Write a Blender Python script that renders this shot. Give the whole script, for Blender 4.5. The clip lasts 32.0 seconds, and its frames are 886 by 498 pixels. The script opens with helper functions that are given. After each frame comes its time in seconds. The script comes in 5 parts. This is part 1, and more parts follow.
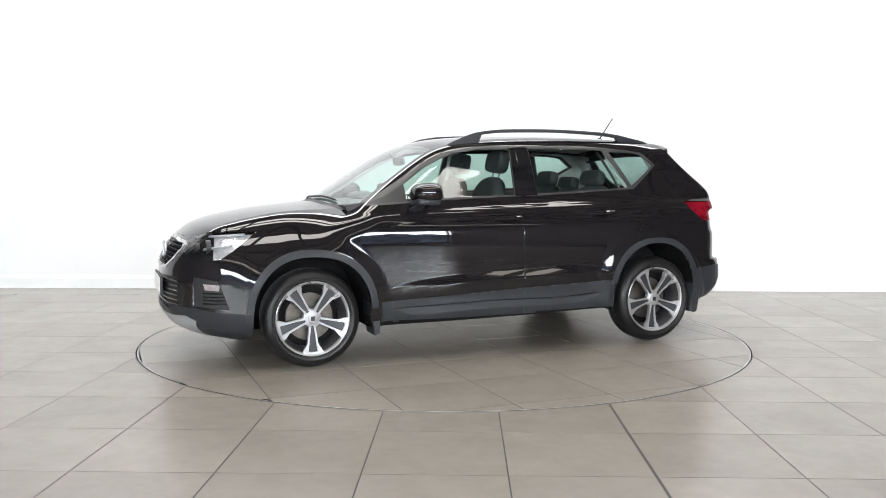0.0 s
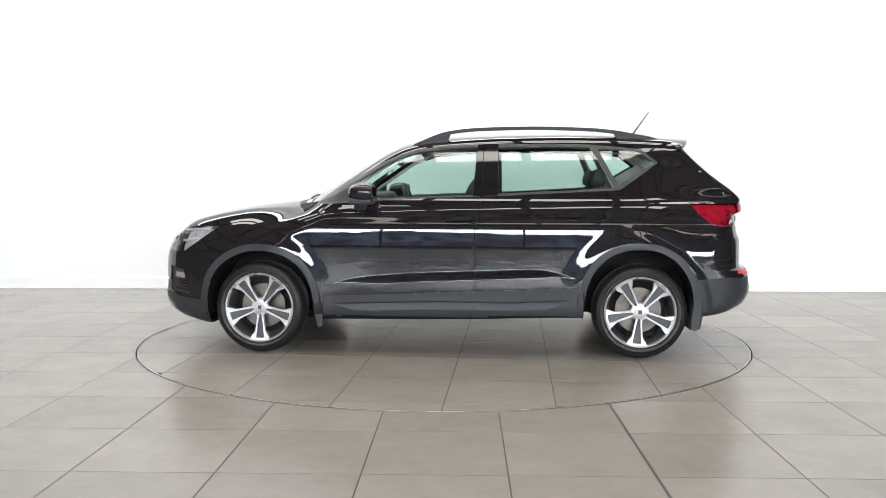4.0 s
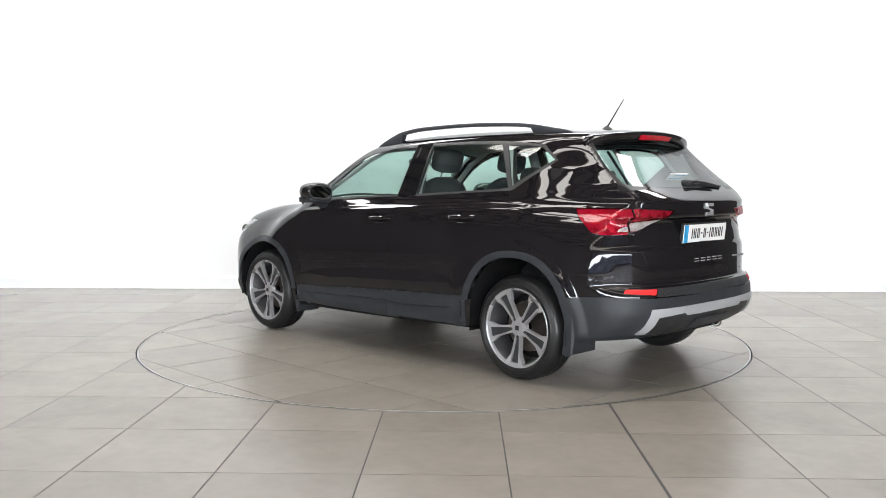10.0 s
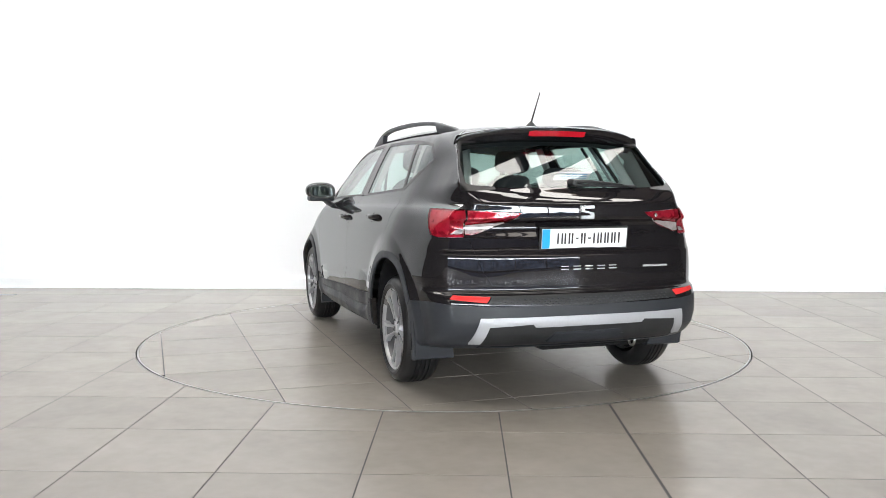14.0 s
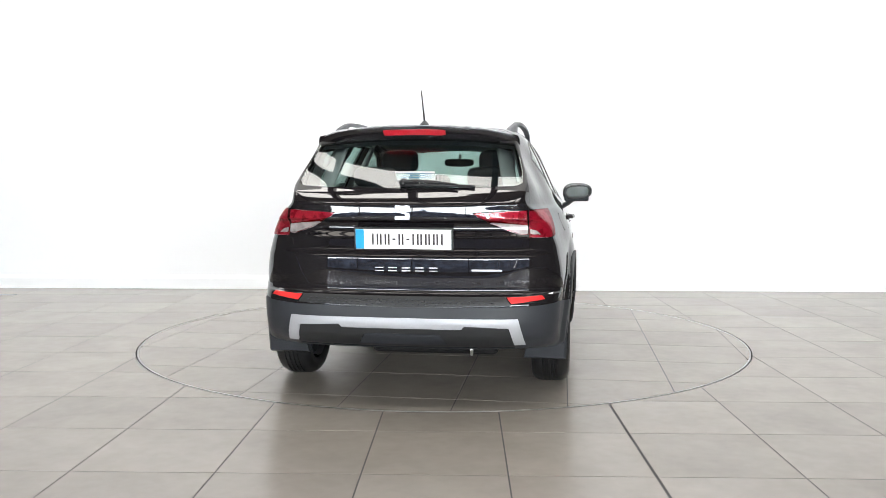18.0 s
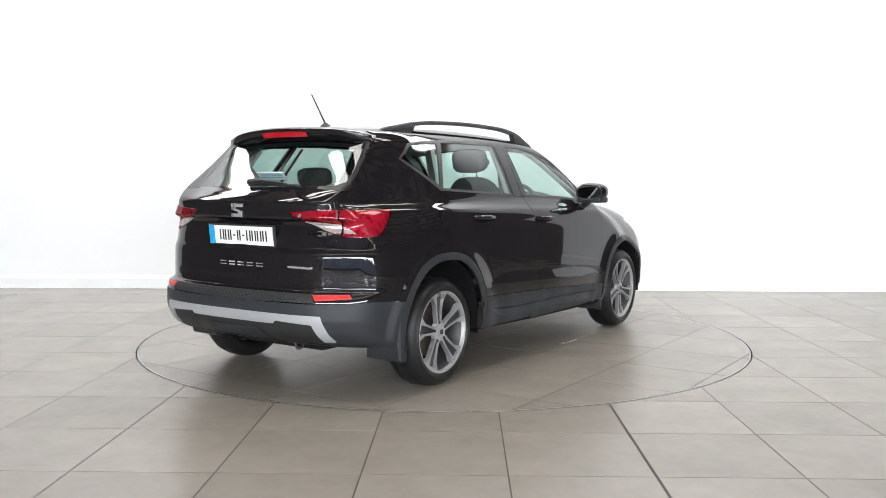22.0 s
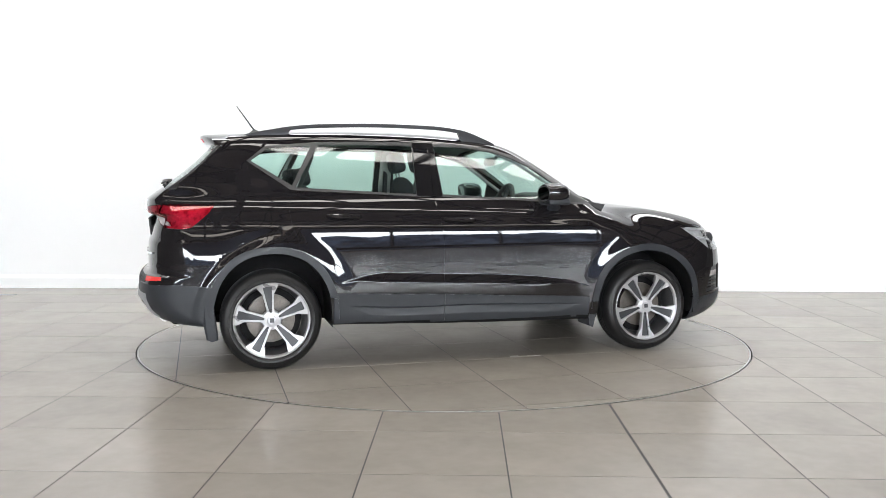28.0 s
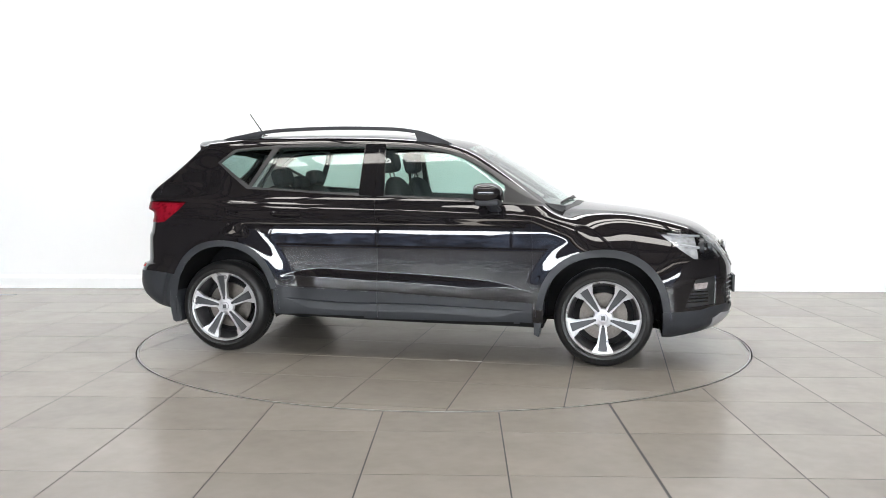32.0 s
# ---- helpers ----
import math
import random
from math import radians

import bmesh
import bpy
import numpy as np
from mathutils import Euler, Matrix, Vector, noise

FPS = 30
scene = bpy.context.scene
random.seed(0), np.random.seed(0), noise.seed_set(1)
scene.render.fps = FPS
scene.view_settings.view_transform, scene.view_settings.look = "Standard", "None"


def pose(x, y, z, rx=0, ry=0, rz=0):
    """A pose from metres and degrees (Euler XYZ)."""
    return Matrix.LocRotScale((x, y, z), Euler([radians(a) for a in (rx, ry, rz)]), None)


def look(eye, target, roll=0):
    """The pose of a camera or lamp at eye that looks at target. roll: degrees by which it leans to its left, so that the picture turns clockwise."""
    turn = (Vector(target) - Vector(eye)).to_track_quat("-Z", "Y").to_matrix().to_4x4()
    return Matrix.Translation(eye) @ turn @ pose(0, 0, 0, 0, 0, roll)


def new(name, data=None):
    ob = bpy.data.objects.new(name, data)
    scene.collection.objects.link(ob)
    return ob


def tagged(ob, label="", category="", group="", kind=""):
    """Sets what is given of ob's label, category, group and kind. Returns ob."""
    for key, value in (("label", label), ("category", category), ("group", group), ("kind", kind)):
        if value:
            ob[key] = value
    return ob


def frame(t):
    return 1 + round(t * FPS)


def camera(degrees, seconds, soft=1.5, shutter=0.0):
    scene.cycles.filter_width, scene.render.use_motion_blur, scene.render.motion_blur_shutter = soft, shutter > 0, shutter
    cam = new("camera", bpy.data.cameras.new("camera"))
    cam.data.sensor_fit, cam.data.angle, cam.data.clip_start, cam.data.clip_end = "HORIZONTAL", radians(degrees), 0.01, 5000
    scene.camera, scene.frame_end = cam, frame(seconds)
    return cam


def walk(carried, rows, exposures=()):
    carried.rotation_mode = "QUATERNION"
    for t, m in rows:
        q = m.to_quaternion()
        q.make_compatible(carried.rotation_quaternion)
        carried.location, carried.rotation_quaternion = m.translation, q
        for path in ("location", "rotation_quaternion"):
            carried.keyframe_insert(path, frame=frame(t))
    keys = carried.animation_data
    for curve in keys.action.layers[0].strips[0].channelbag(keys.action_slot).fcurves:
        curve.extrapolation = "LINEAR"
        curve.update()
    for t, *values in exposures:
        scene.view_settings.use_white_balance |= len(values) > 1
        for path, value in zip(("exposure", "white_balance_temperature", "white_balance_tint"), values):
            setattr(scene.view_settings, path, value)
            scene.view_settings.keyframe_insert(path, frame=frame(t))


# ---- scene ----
SECONDS = 32.0
EYE = Vector((0.1504, -6.7597, 1.2044))
AIM = Vector((0.0330, -1.7760, 0.8188))
cam = camera(54.03, SECONDS, soft=0.85)
walk(cam, [(0.0, look(EYE, AIM, 0.117)), (SECONDS, look(EYE, AIM, 0.117))])

# ---- turntable motion: one steady turn, clockwise from above ----
TURN_START, TURN_RATE = 203.25, -6.6517
TABLE_R = 2.281
CAR_OFF = (-0.0827, -0.0745)


def table_pose(t):
    return pose(0, 0, 0, 0, 0, TURN_START + TURN_RATE * t)


def car_pose(t):
    return table_pose(t) @ pose(CAR_OFF[0], CAR_OFF[1], 0)


# ---- light: daylight through roof lights and a high window band, plus an added wall strip ----
world = bpy.data.worlds.new("world")
scene.world = world
world.use_nodes = True
_nt = world.node_tree
_sky = _nt.nodes.new("ShaderNodeTexSky")
_sky.sky_type = "NISHITA"
_sky.sun_disc = False
_sky.sun_elevation, _sky.sun_rotation = radians(40), radians(200)
_nt.links.new(_sky.outputs[0], _nt.nodes["Background"].inputs[0])
_nt.nodes["Background"].inputs[1].default_value = 0.1
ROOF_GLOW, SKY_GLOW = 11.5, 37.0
scene.view_settings.exposure = 0.0


# ---- materials ----
def material(name):
    m = bpy.data.materials.new(name)
    m.use_nodes = True
    nt = m.node_tree
    return m, nt, nt.nodes["Principled BSDF"]


def node(nt, kind, **values):
    n = nt.nodes.new(kind)
    for k, v in values.items():
        n.inputs[k.replace("_", " ")].default_value = v
    return n


def rgb(c):
    return (c[0], c[1], c[2], 1.0)


def surface(name, color, rough=0.5, metal=0.0, vary=0.12, scale=6.0, fine=90.0, bump=0.0, coat=0.0, rough_vary=0.08, spec=0.5, random_tint=0.0, coords="Object"):
    """A surface whose tone varies at two scales, with fine relief."""
    m, nt, b = material(name)
    L = nt.links.new
    tc = nt.nodes.new("ShaderNodeTexCoord")
    big = node(nt, "ShaderNodeTexNoise", Scale=scale, Detail=4.0)
    small = node(nt, "ShaderNodeTexNoise", Scale=fine, Detail=3.0)
    place = tc.outputs[coords]
    if random_tint:
        # every piece takes its own stretch of the pattern
        oi = nt.nodes.new("ShaderNodeObjectInfo")
        sc = node(nt, "ShaderNodeVectorMath")
        sc.operation = "SCALE"
        sc.inputs[0].default_value = (37.0, 61.0, 17.0)
        L(oi.outputs["Random"], sc.inputs["Scale"])
        ad = node(nt, "ShaderNodeVectorMath")
        L(place, ad.inputs[0])
        L(sc.outputs[0], ad.inputs[1])
        place = ad.outputs[0]
    L(place, big.inputs["Vector"])
    L(place, small.inputs["Vector"])
    mix = nt.nodes.new("ShaderNodeMath")
    mix.operation = "MULTIPLY_ADD"
    L(small.outputs["Fac"], mix.inputs[0])
    mix.inputs[1].default_value = 0.5
    L(big.outputs["Fac"], mix.inputs[2])
    ramp = node(nt, "ShaderNodeMapRange", From_Min=0.45, From_Max=1.05, To_Min=1.0 - vary, To_Max=1.0 + vary)
    L(mix.outputs[0], ramp.inputs["Value"])
    hsv = node(nt, "ShaderNodeHueSaturation", Color=rgb(color))
    if random_tint:
        rr = node(nt, "ShaderNodeMapRange", To_Min=1.0 - random_tint, To_Max=1.0 + random_tint)
        L(oi.outputs["Random"], rr.inputs["Value"])
        mul = nt.nodes.new("ShaderNodeMath")
        mul.operation = "MULTIPLY"
        L(ramp.outputs[0], mul.inputs[0])
        L(rr.outputs[0], mul.inputs[1])
        L(mul.outputs[0], hsv.inputs["Value"])
    else:
        L(ramp.outputs[0], hsv.inputs["Value"])
    L(hsv.outputs[0], b.inputs["Base Color"])
    rg = node(nt, "ShaderNodeMapRange", From_Min=0.3, From_Max=0.7, To_Min=max(0.0, rough - rough_vary), To_Max=min(1.0, rough + rough_vary))
    L(big.outputs["Fac"], rg.inputs["Value"])
    L(rg.outputs[0], b.inputs["Roughness"])
    b.inputs["Metallic"].default_value = metal
    b.inputs["Specular IOR Level"].default_value = spec
    b.inputs["Coat Weight"].default_value = coat
    b.inputs["Coat Roughness"].default_value = 0.03
    if bump:
        bp = node(nt, "ShaderNodeBump", Strength=bump, Distance=0.002)
        L(small.outputs["Fac"], bp.inputs["Height"])
        L(bp.outputs[0], b.inputs["Normal"])
    return m


def glow(name, color, strength, stripes=0.0):
    """A glowing sheet: daylit roof lights and the added wall strip; stripes: corrugations a metre."""
    m, nt, b = material(name)
    L = nt.links.new
    em = node(nt, "ShaderNodeEmission", Color=rgb(color), Strength=strength)
    if stripes:
        tc = nt.nodes.new("ShaderNodeTexCoord")
        wv = node(nt, "ShaderNodeTexWave", Scale=stripes, Distortion=0.3)
        wv.bands_direction = "Y"
        L(tc.outputs["Object"], wv.inputs["Vector"])
        mr = node(nt, "ShaderNodeMapRange", To_Min=0.82 * strength, To_Max=1.10 * strength)
        L(wv.outputs["Fac"], mr.inputs["Value"])
        L(mr.outputs[0], em.inputs["Strength"])
    L(em.outputs[0], nt.nodes["Material Output"].inputs["Surface"])
    return m


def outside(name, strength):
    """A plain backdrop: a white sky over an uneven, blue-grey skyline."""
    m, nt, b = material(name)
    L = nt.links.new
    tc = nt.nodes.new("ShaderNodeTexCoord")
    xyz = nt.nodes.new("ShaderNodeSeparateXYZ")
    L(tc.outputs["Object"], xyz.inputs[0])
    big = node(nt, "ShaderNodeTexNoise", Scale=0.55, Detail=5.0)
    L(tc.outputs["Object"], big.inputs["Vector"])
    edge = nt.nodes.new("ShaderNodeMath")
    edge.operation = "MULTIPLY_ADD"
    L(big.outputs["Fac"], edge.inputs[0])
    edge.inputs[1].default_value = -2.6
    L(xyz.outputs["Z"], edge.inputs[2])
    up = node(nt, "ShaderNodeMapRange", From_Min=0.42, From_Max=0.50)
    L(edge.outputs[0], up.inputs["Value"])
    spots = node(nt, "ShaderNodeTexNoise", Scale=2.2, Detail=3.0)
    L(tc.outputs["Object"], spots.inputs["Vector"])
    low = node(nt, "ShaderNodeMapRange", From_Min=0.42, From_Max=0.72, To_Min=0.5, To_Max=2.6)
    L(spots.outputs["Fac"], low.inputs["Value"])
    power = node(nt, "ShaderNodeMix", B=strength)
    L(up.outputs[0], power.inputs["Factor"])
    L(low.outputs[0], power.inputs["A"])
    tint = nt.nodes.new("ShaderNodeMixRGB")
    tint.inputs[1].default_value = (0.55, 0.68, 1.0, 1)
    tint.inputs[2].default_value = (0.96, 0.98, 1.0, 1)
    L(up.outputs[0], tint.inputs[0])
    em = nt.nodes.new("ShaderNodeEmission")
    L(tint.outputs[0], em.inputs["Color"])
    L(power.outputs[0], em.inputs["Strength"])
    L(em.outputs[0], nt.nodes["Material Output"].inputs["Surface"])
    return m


def clear(name, tint, gloss_rough=0.0, face=0.05, power=4.0, edge=1.0):
    """Thin tinted glass: straight-through tint, with a Fresnel gloss."""
    m, nt, b = material(name)
    L = nt.links.new
    tr = node(nt, "ShaderNodeBsdfTransparent", Color=rgb(tint))
    gl = node(nt, "ShaderNodeBsdfGlossy", Color=(1, 1, 1, 1), Roughness=gloss_rough)
    fr = node(nt, "ShaderNodeLayerWeight", Blend=0.5)
    pw = nt.nodes.new("ShaderNodeMath")
    pw.operation = "POWER"
    pw.inputs[1].default_value = power
    L(fr.outputs["Facing"], pw.inputs[0])
    mr = node(nt, "ShaderNodeMapRange", To_Min=face, To_Max=edge)
    L(pw.outputs[0], mr.inputs["Value"])
    mx = nt.nodes.new("ShaderNodeMixShader")
    L(mr.outputs[0], mx.inputs[0])
    L(tr.outputs[0], mx.inputs[1])
    L(gl.outputs[0], mx.inputs[2])
    L(mx.outputs[0], nt.nodes["Material Output"].inputs["Surface"])
    return m


M_WALL = surface("white_wall_paint", (0.86, 0.87, 0.88), 0.7, vary=0.005, scale=1.2, fine=140, bump=0.03, coords="Object")
M_SIDE = surface("brown_grey_side_wall", (0.075, 0.068, 0.066), 0.7, vary=0.2, scale=0.5)
M_SKIRT = surface("white_satin_paint", (0.86, 0.87, 0.88), 0.65, vary=0.005)
M_TILE = surface("grey_beige_porcelain", (0.240, 0.220, 0.192), 0.25, vary=0.10, scale=3.2, fine=16, bump=0.0, rough_vary=0.0, random_tint=0.06, spec=0.40)
M_GROUT = surface("dark_grout", (0.030, 0.028, 0.027), 0.8, vary=0.2)
M_STEEL = surface("brushed_steel_edge", (0.42, 0.41, 0.40), 0.35, metal=1.0, vary=0.2)
M_GAPSHADE = surface("painted_gap_shade", (0.002, 0.002, 0.002), 0.9, spec=0.1)
M_CEIL = surface("brown_grey_ceiling", (0.30, 0.245, 0.215), 0.7, vary=0.2, scale=0.8)
M_BEAM = surface("dark_steel_beam", (0.05, 0.045, 0.045), 0.5)
M_BACK = surface("blue_grey_wall", (0.42, 0.52, 0.78), 0.6, vary=0.2, scale=0.5)
M_ROOFLIGHT = glow("translucent_rooflight", (1.0, 0.965, 0.915), ROOF_GLOW, 6.0)
M_ROOFSHADE = glow("weathered_rooflight", (1.0, 0.93, 0.84), 5.0, 6.0)
# glow of a made-up strip that only lifts the wall's brightness
M_WALLWASH = glow("added_wall_strip_glow", (0.98, 0.99, 1.0), 13.0)
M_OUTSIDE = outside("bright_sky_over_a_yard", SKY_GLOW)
M_PAINT = surface("black_car_paint", (0.0090, 0.0082, 0.0092), 0.02, vary=0.1, scale=3, fine=900, rough_vary=0.01, spec=0.52)
M_GLOSSBLACK = surface("gloss_black_trim", (0.007, 0.007, 0.008), 0.05, vary=0.1, rough_vary=0.03)
M_PLASTIC = surface("grey_black_plastic", (0.023, 0.0255, 0.030), 0.46, vary=0.1, scale=8, fine=700, bump=0.12, spec=0.32)
M_BLACKPLASTIC = surface("black_plastic", (0.014, 0.015, 0.016), 0.55, vary=0.15, fine=500, bump=0.1)
M_SATINBLACK = surface("satin_black_trim", (0.008, 0.008, 0.009), 0.32, vary=0.1, rough_vary=0.04, spec=0.3)
M_UNDER = surface("dark_underbody", (0.006, 0.006, 0.0065), 0.8, vary=0.3, scale=9, spec=0.2)
M_RUBBER = surface("tyre_rubber", (0.009, 0.009, 0.0095), 0.42, vary=0.2, scale=14, fine=300, bump=0.15, spec=0.35)
M_SILVER = surface("machined_alloy", (0.37, 0.37, 0.38), 0.34, metal=0.55, vary=0.05, fine=400)
M_RIMDARK = surface("dark_grey_alloy", (0.030, 0.032, 0.036), 0.40, metal=0.3, vary=0.1)
M_DISC = surface("worn_brake_disc", (0.11, 0.10, 0.09), 0.45, metal=0.9, vary=0.35, scale=12)
M_MIRROR = surface("mirror_glass", (0.12, 0.135, 0.13), 0.02, metal=1.0, vary=0.02, rough_vary=0.01)
M_LAMPBOWL = surface("lamp_reflector", (0.66, 0.67, 0.69), 0.14, metal=0.55, vary=0.45, scale=22, fine=40, bump=0.5)
M_TAILBOWL = surface("tail_lamp_reflector", (0.55, 0.55, 0.55), 0.3, metal=0.35, vary=0.3, scale=22, fine=70, bump=0.05)
M_REDCLEAR = clear("red_lens_glass", (0.54, 0.014, 0.042), face=0.035, power=5.0, edge=0.5)
# the rim barrel's alloy, with the shade inside the wheel put into its colour
M_BARREL = surface("shadowed_alloy", (0.10, 0.10, 0.105), 0.45, metal=0.7, vary=0.15)
M_CHROME = surface("chrome", (0.62, 0.62, 0.63), 0.24, metal=0.7, vary=0.03)
M_SATIN = surface("satin_silver_plastic", (0.40, 0.41, 0.43), 0.4, metal=0.35, vary=0.05)
M_GLASS = clear("green_tinted_glass", (0.70, 0.86, 0.81))
M_REARGLASS = clear("dark_tinted_glass", (0.42, 0.53, 0.51), power=5.0, edge=0.75)
M_LENS = clear("clear_lens", (0.93, 0.95, 0.96))
M_REDLENS = surface("red_lens", (0.40, 0.008, 0.018), 0.07, vary=0.15, scale=20, fine=160, coat=0.5, rough_vary=0.02)
M_REFLECTOR = surface("orange_red_reflector", (0.66, 0.035, 0.035), 0.2, vary=0.1, scale=30)
M_WHITELENS = surface("clear_white_lens", (0.40, 0.36, 0.36), 0.15, metal=0.3, vary=0.3, scale=30)
M_SEAT = surface("charcoal_seat_cloth", (0.035, 0.037, 0.040), 0.9, vary=0.2, scale=10, fine=500, bump=0.3)
M_CABIN = surface("dark_cabin_plastic", (0.03, 0.031, 0.033), 0.6, vary=0.1)
M_HEADLINER = surface("pale_grey_headliner", (0.40, 0.40, 0.39), 0.9, vary=0.05)
M_SEAL = surface("dark_grey_window_seal", (0.030, 0.030, 0.031), 0.38, vary=0.1)
M_PLATE = surface("white_plate", (0.78, 0.78, 0.77), 0.35, vary=0.03)
M_PLATEBLUE = surface("blue_plate_band", (0.01, 0.32, 0.66), 0.35, vary=0.05)
M_INK = surface("black_ink", (0.012, 0.012, 0.012), 0.4)
M_WHITE = surface("white_print", (0.8, 0.8, 0.8), 0.5)


# ---- mesh helpers ----
def part(name, bm, mat, parent=None, label="", smooth=True, sharp=0.6):
    """Link a bmesh as one mesh object, under a thing or a part."""
    me = bpy.data.meshes.new(name)
    if smooth:
        for e in bm.edges:
            if len(e.link_faces) == 2 and e.calc_face_angle(0.0) > sharp:
                e.smooth = False
        for f in bm.faces:
            f.smooth = True
    bm.to_mesh(me)
    bm.free()
    me.materials.append(mat)
    return link(name, me, parent, label)


def link(name, me, parent=None, label="", m=None):
    ob = new(name, me)
    if parent is not None:
        ob.parent = parent
    if m is not None:
        ob.matrix_basis = m
    if label:
        ob["label"] = label
    return ob


def box(bm, x0, x1, y0, y1, z0, z1, bevel=0.0, seg=2, m=None):
    r = bmesh.ops.create_cube(bm, size=1.0)
    vs = r["verts"]
    for v in vs:
        v.co = Vector(((x0 + x1) / 2 + v.co.x * (x1 - x0), (y0 + y1) / 2 + v.co.y * (y1 - y0), (z0 + z1) / 2 + v.co.z * (z1 - z0)))
    if bevel:
        es = list({e for v in vs for e in v.link_edges})
        r = bmesh.ops.bevel(bm, geom=es, offset=bevel, segments=seg, affect="EDGES", profile=0.5)
        vs = list({v for f in r["faces"] for v in f.verts} | {v for v in vs if v.is_valid})
    if m is not None:
        bmesh.ops.transform(bm, matrix=m, verts=[v for v in vs if v.is_valid])
    return vs


def lathe(bm, profile, n=48, axis="Y", closed=False, m=None):
    """Turn (radius, along) points about an axis."""
    rings = []
    for r, a in profile:
        ring = []
        for i in range(n):
            t = 2 * math.pi * i / n
            c, s = r * math.cos(t), r * math.sin(t)
            co = {"Y": (c, a, s), "Z": (c, s, a), "X": (a, c, s)}[axis]
            co = Vector(co)
            ring.append(bm.verts.new(m @ co if m is not None else co))
        rings.append(ring)
    pairs = list(zip(rings, rings[1:])) + ([(rings[-1], rings[0])] if closed else [])
    for a, b in pairs:
        for i in range(n):
            bm.faces.new((a[i], a[(i + 1) % n], b[(i + 1) % n], b[i]))
    return rings


def tube(bm, pts, radii, n=10, flat=1.0, cap=True):
    """A swept round bar through points."""
    pts = [Vector(q) for q in pts]
    rings = []
    for i, q in enumerate(pts):
        d = (pts[min(i + 1, len(pts) - 1)] - pts[max(i - 1, 0)]).normalized()
        u = d.cross(Vector((0, 0, 1)))
        u = u.normalized() if u.length > 1e-4 else Vector((1, 0, 0))
        w = u.cross(d).normalized()
        r = radii[i] if hasattr(radii, "__len__") else radii
        rings.append([bm.verts.new(q + u * (r * math.cos(2 * math.pi * k / n)) + w * (r * flat * math.sin(2 * math.pi * k / n))) for k in range(n)])
    for a, b in zip(rings, rings[1:]):
        for k in range(n):
            bm.faces.new((a[k], a[(k + 1) % n], b[(k + 1) % n], b[k]))
    if cap:
        bm.faces.new(rings[0][::-1])
        bm.faces.new(rings[-1])
    return rings


def prism(bm, poly, z0, z1, to=lambda a, b, c: (a, b, c)):
    """A prism over a 2D outline; to() places (a, b, height)."""
    lo = [bm.verts.new(to(a, b, z0)) for a, b in poly]
    hi = [bm.verts.new(to(a, b, z1)) for a, b in poly]
    n = len(poly)
    bm.faces.new(hi)
    bm.faces.new(lo[::-1])
    for i in range(n):
        bm.faces.new((lo[i], lo[(i + 1) % n], hi[(i + 1) % n], hi[i]))


def fix_normals(bm):
    bmesh.ops.recalc_face_normals(bm, faces=bm.faces[:])


# ---- the hall ----
X0, X1, Y0, Y1, ZC = -10.0, 13.5, -14.0, 2.885, 5.4
WHITE_END = 6.6


def slab(name, x0, x1, y0, y1, z0, z1, mat, label, category, bevel=0.0):
    bm = bmesh.new()
    box(bm, x0, x1, y0, y1, z0, z1, bevel)
    return tagged(part(name, bm, mat, smooth=False), label, category, kind="structure")


slab("wall_north", X0 - 0.2, WHITE_END, Y1, Y1 + 0.2, -0.1, ZC, M_WALL, "smooth white painted plaster wall behind the turntable", "wall")
slab("wall_north_dark", WHITE_END, X1 + 0.2, Y1, Y1 + 0.2, -0.1, ZC, M_SIDE, "dark brown-grey stretch of wall past the white one", "wall")
slab("wall_west", X0 - 0.2, X0, Y0, Y1, -0.1, ZC, M_SIDE, "dark brown-grey side wall of the hall", "wall")
slab("wall_east", X1, X1 + 0.2, Y0, Y1, -0.1, ZC, M_SIDE, "dark brown-grey side wall of the hall", "wall")
slab("wall_south", X0 - 0.2, X1 + 0.2, Y0 - 0.2, Y0, -0.1, 0.05, M_BACK, "blue-grey sill below the windows", "wall")
slab("wall_south_upper", X0 - 0.2, X1 + 0.2, Y0 - 0.2, Y0, 3.05, ZC, M_BACK, "blue-grey wall above the tall windows", "wall")


def skirting():
    bm = bmesh.new()
    prof = [(0, 0.0), (-0.018, 0.0), (-0.018, 0.115), (-0.010, 0.135), (-0.004, 0.15), (0, 0.15)]
    prism(bm, prof, X0, WHITE_END, to=lambda a, b, c: (c, Y1 + a, b + 0.002))
    fix_normals(bm)
    tagged(part("baseboard", bm, M_SKIRT, smooth=False), "white painted skirting board along the wall", "baseboard", kind="structure")


skirting()


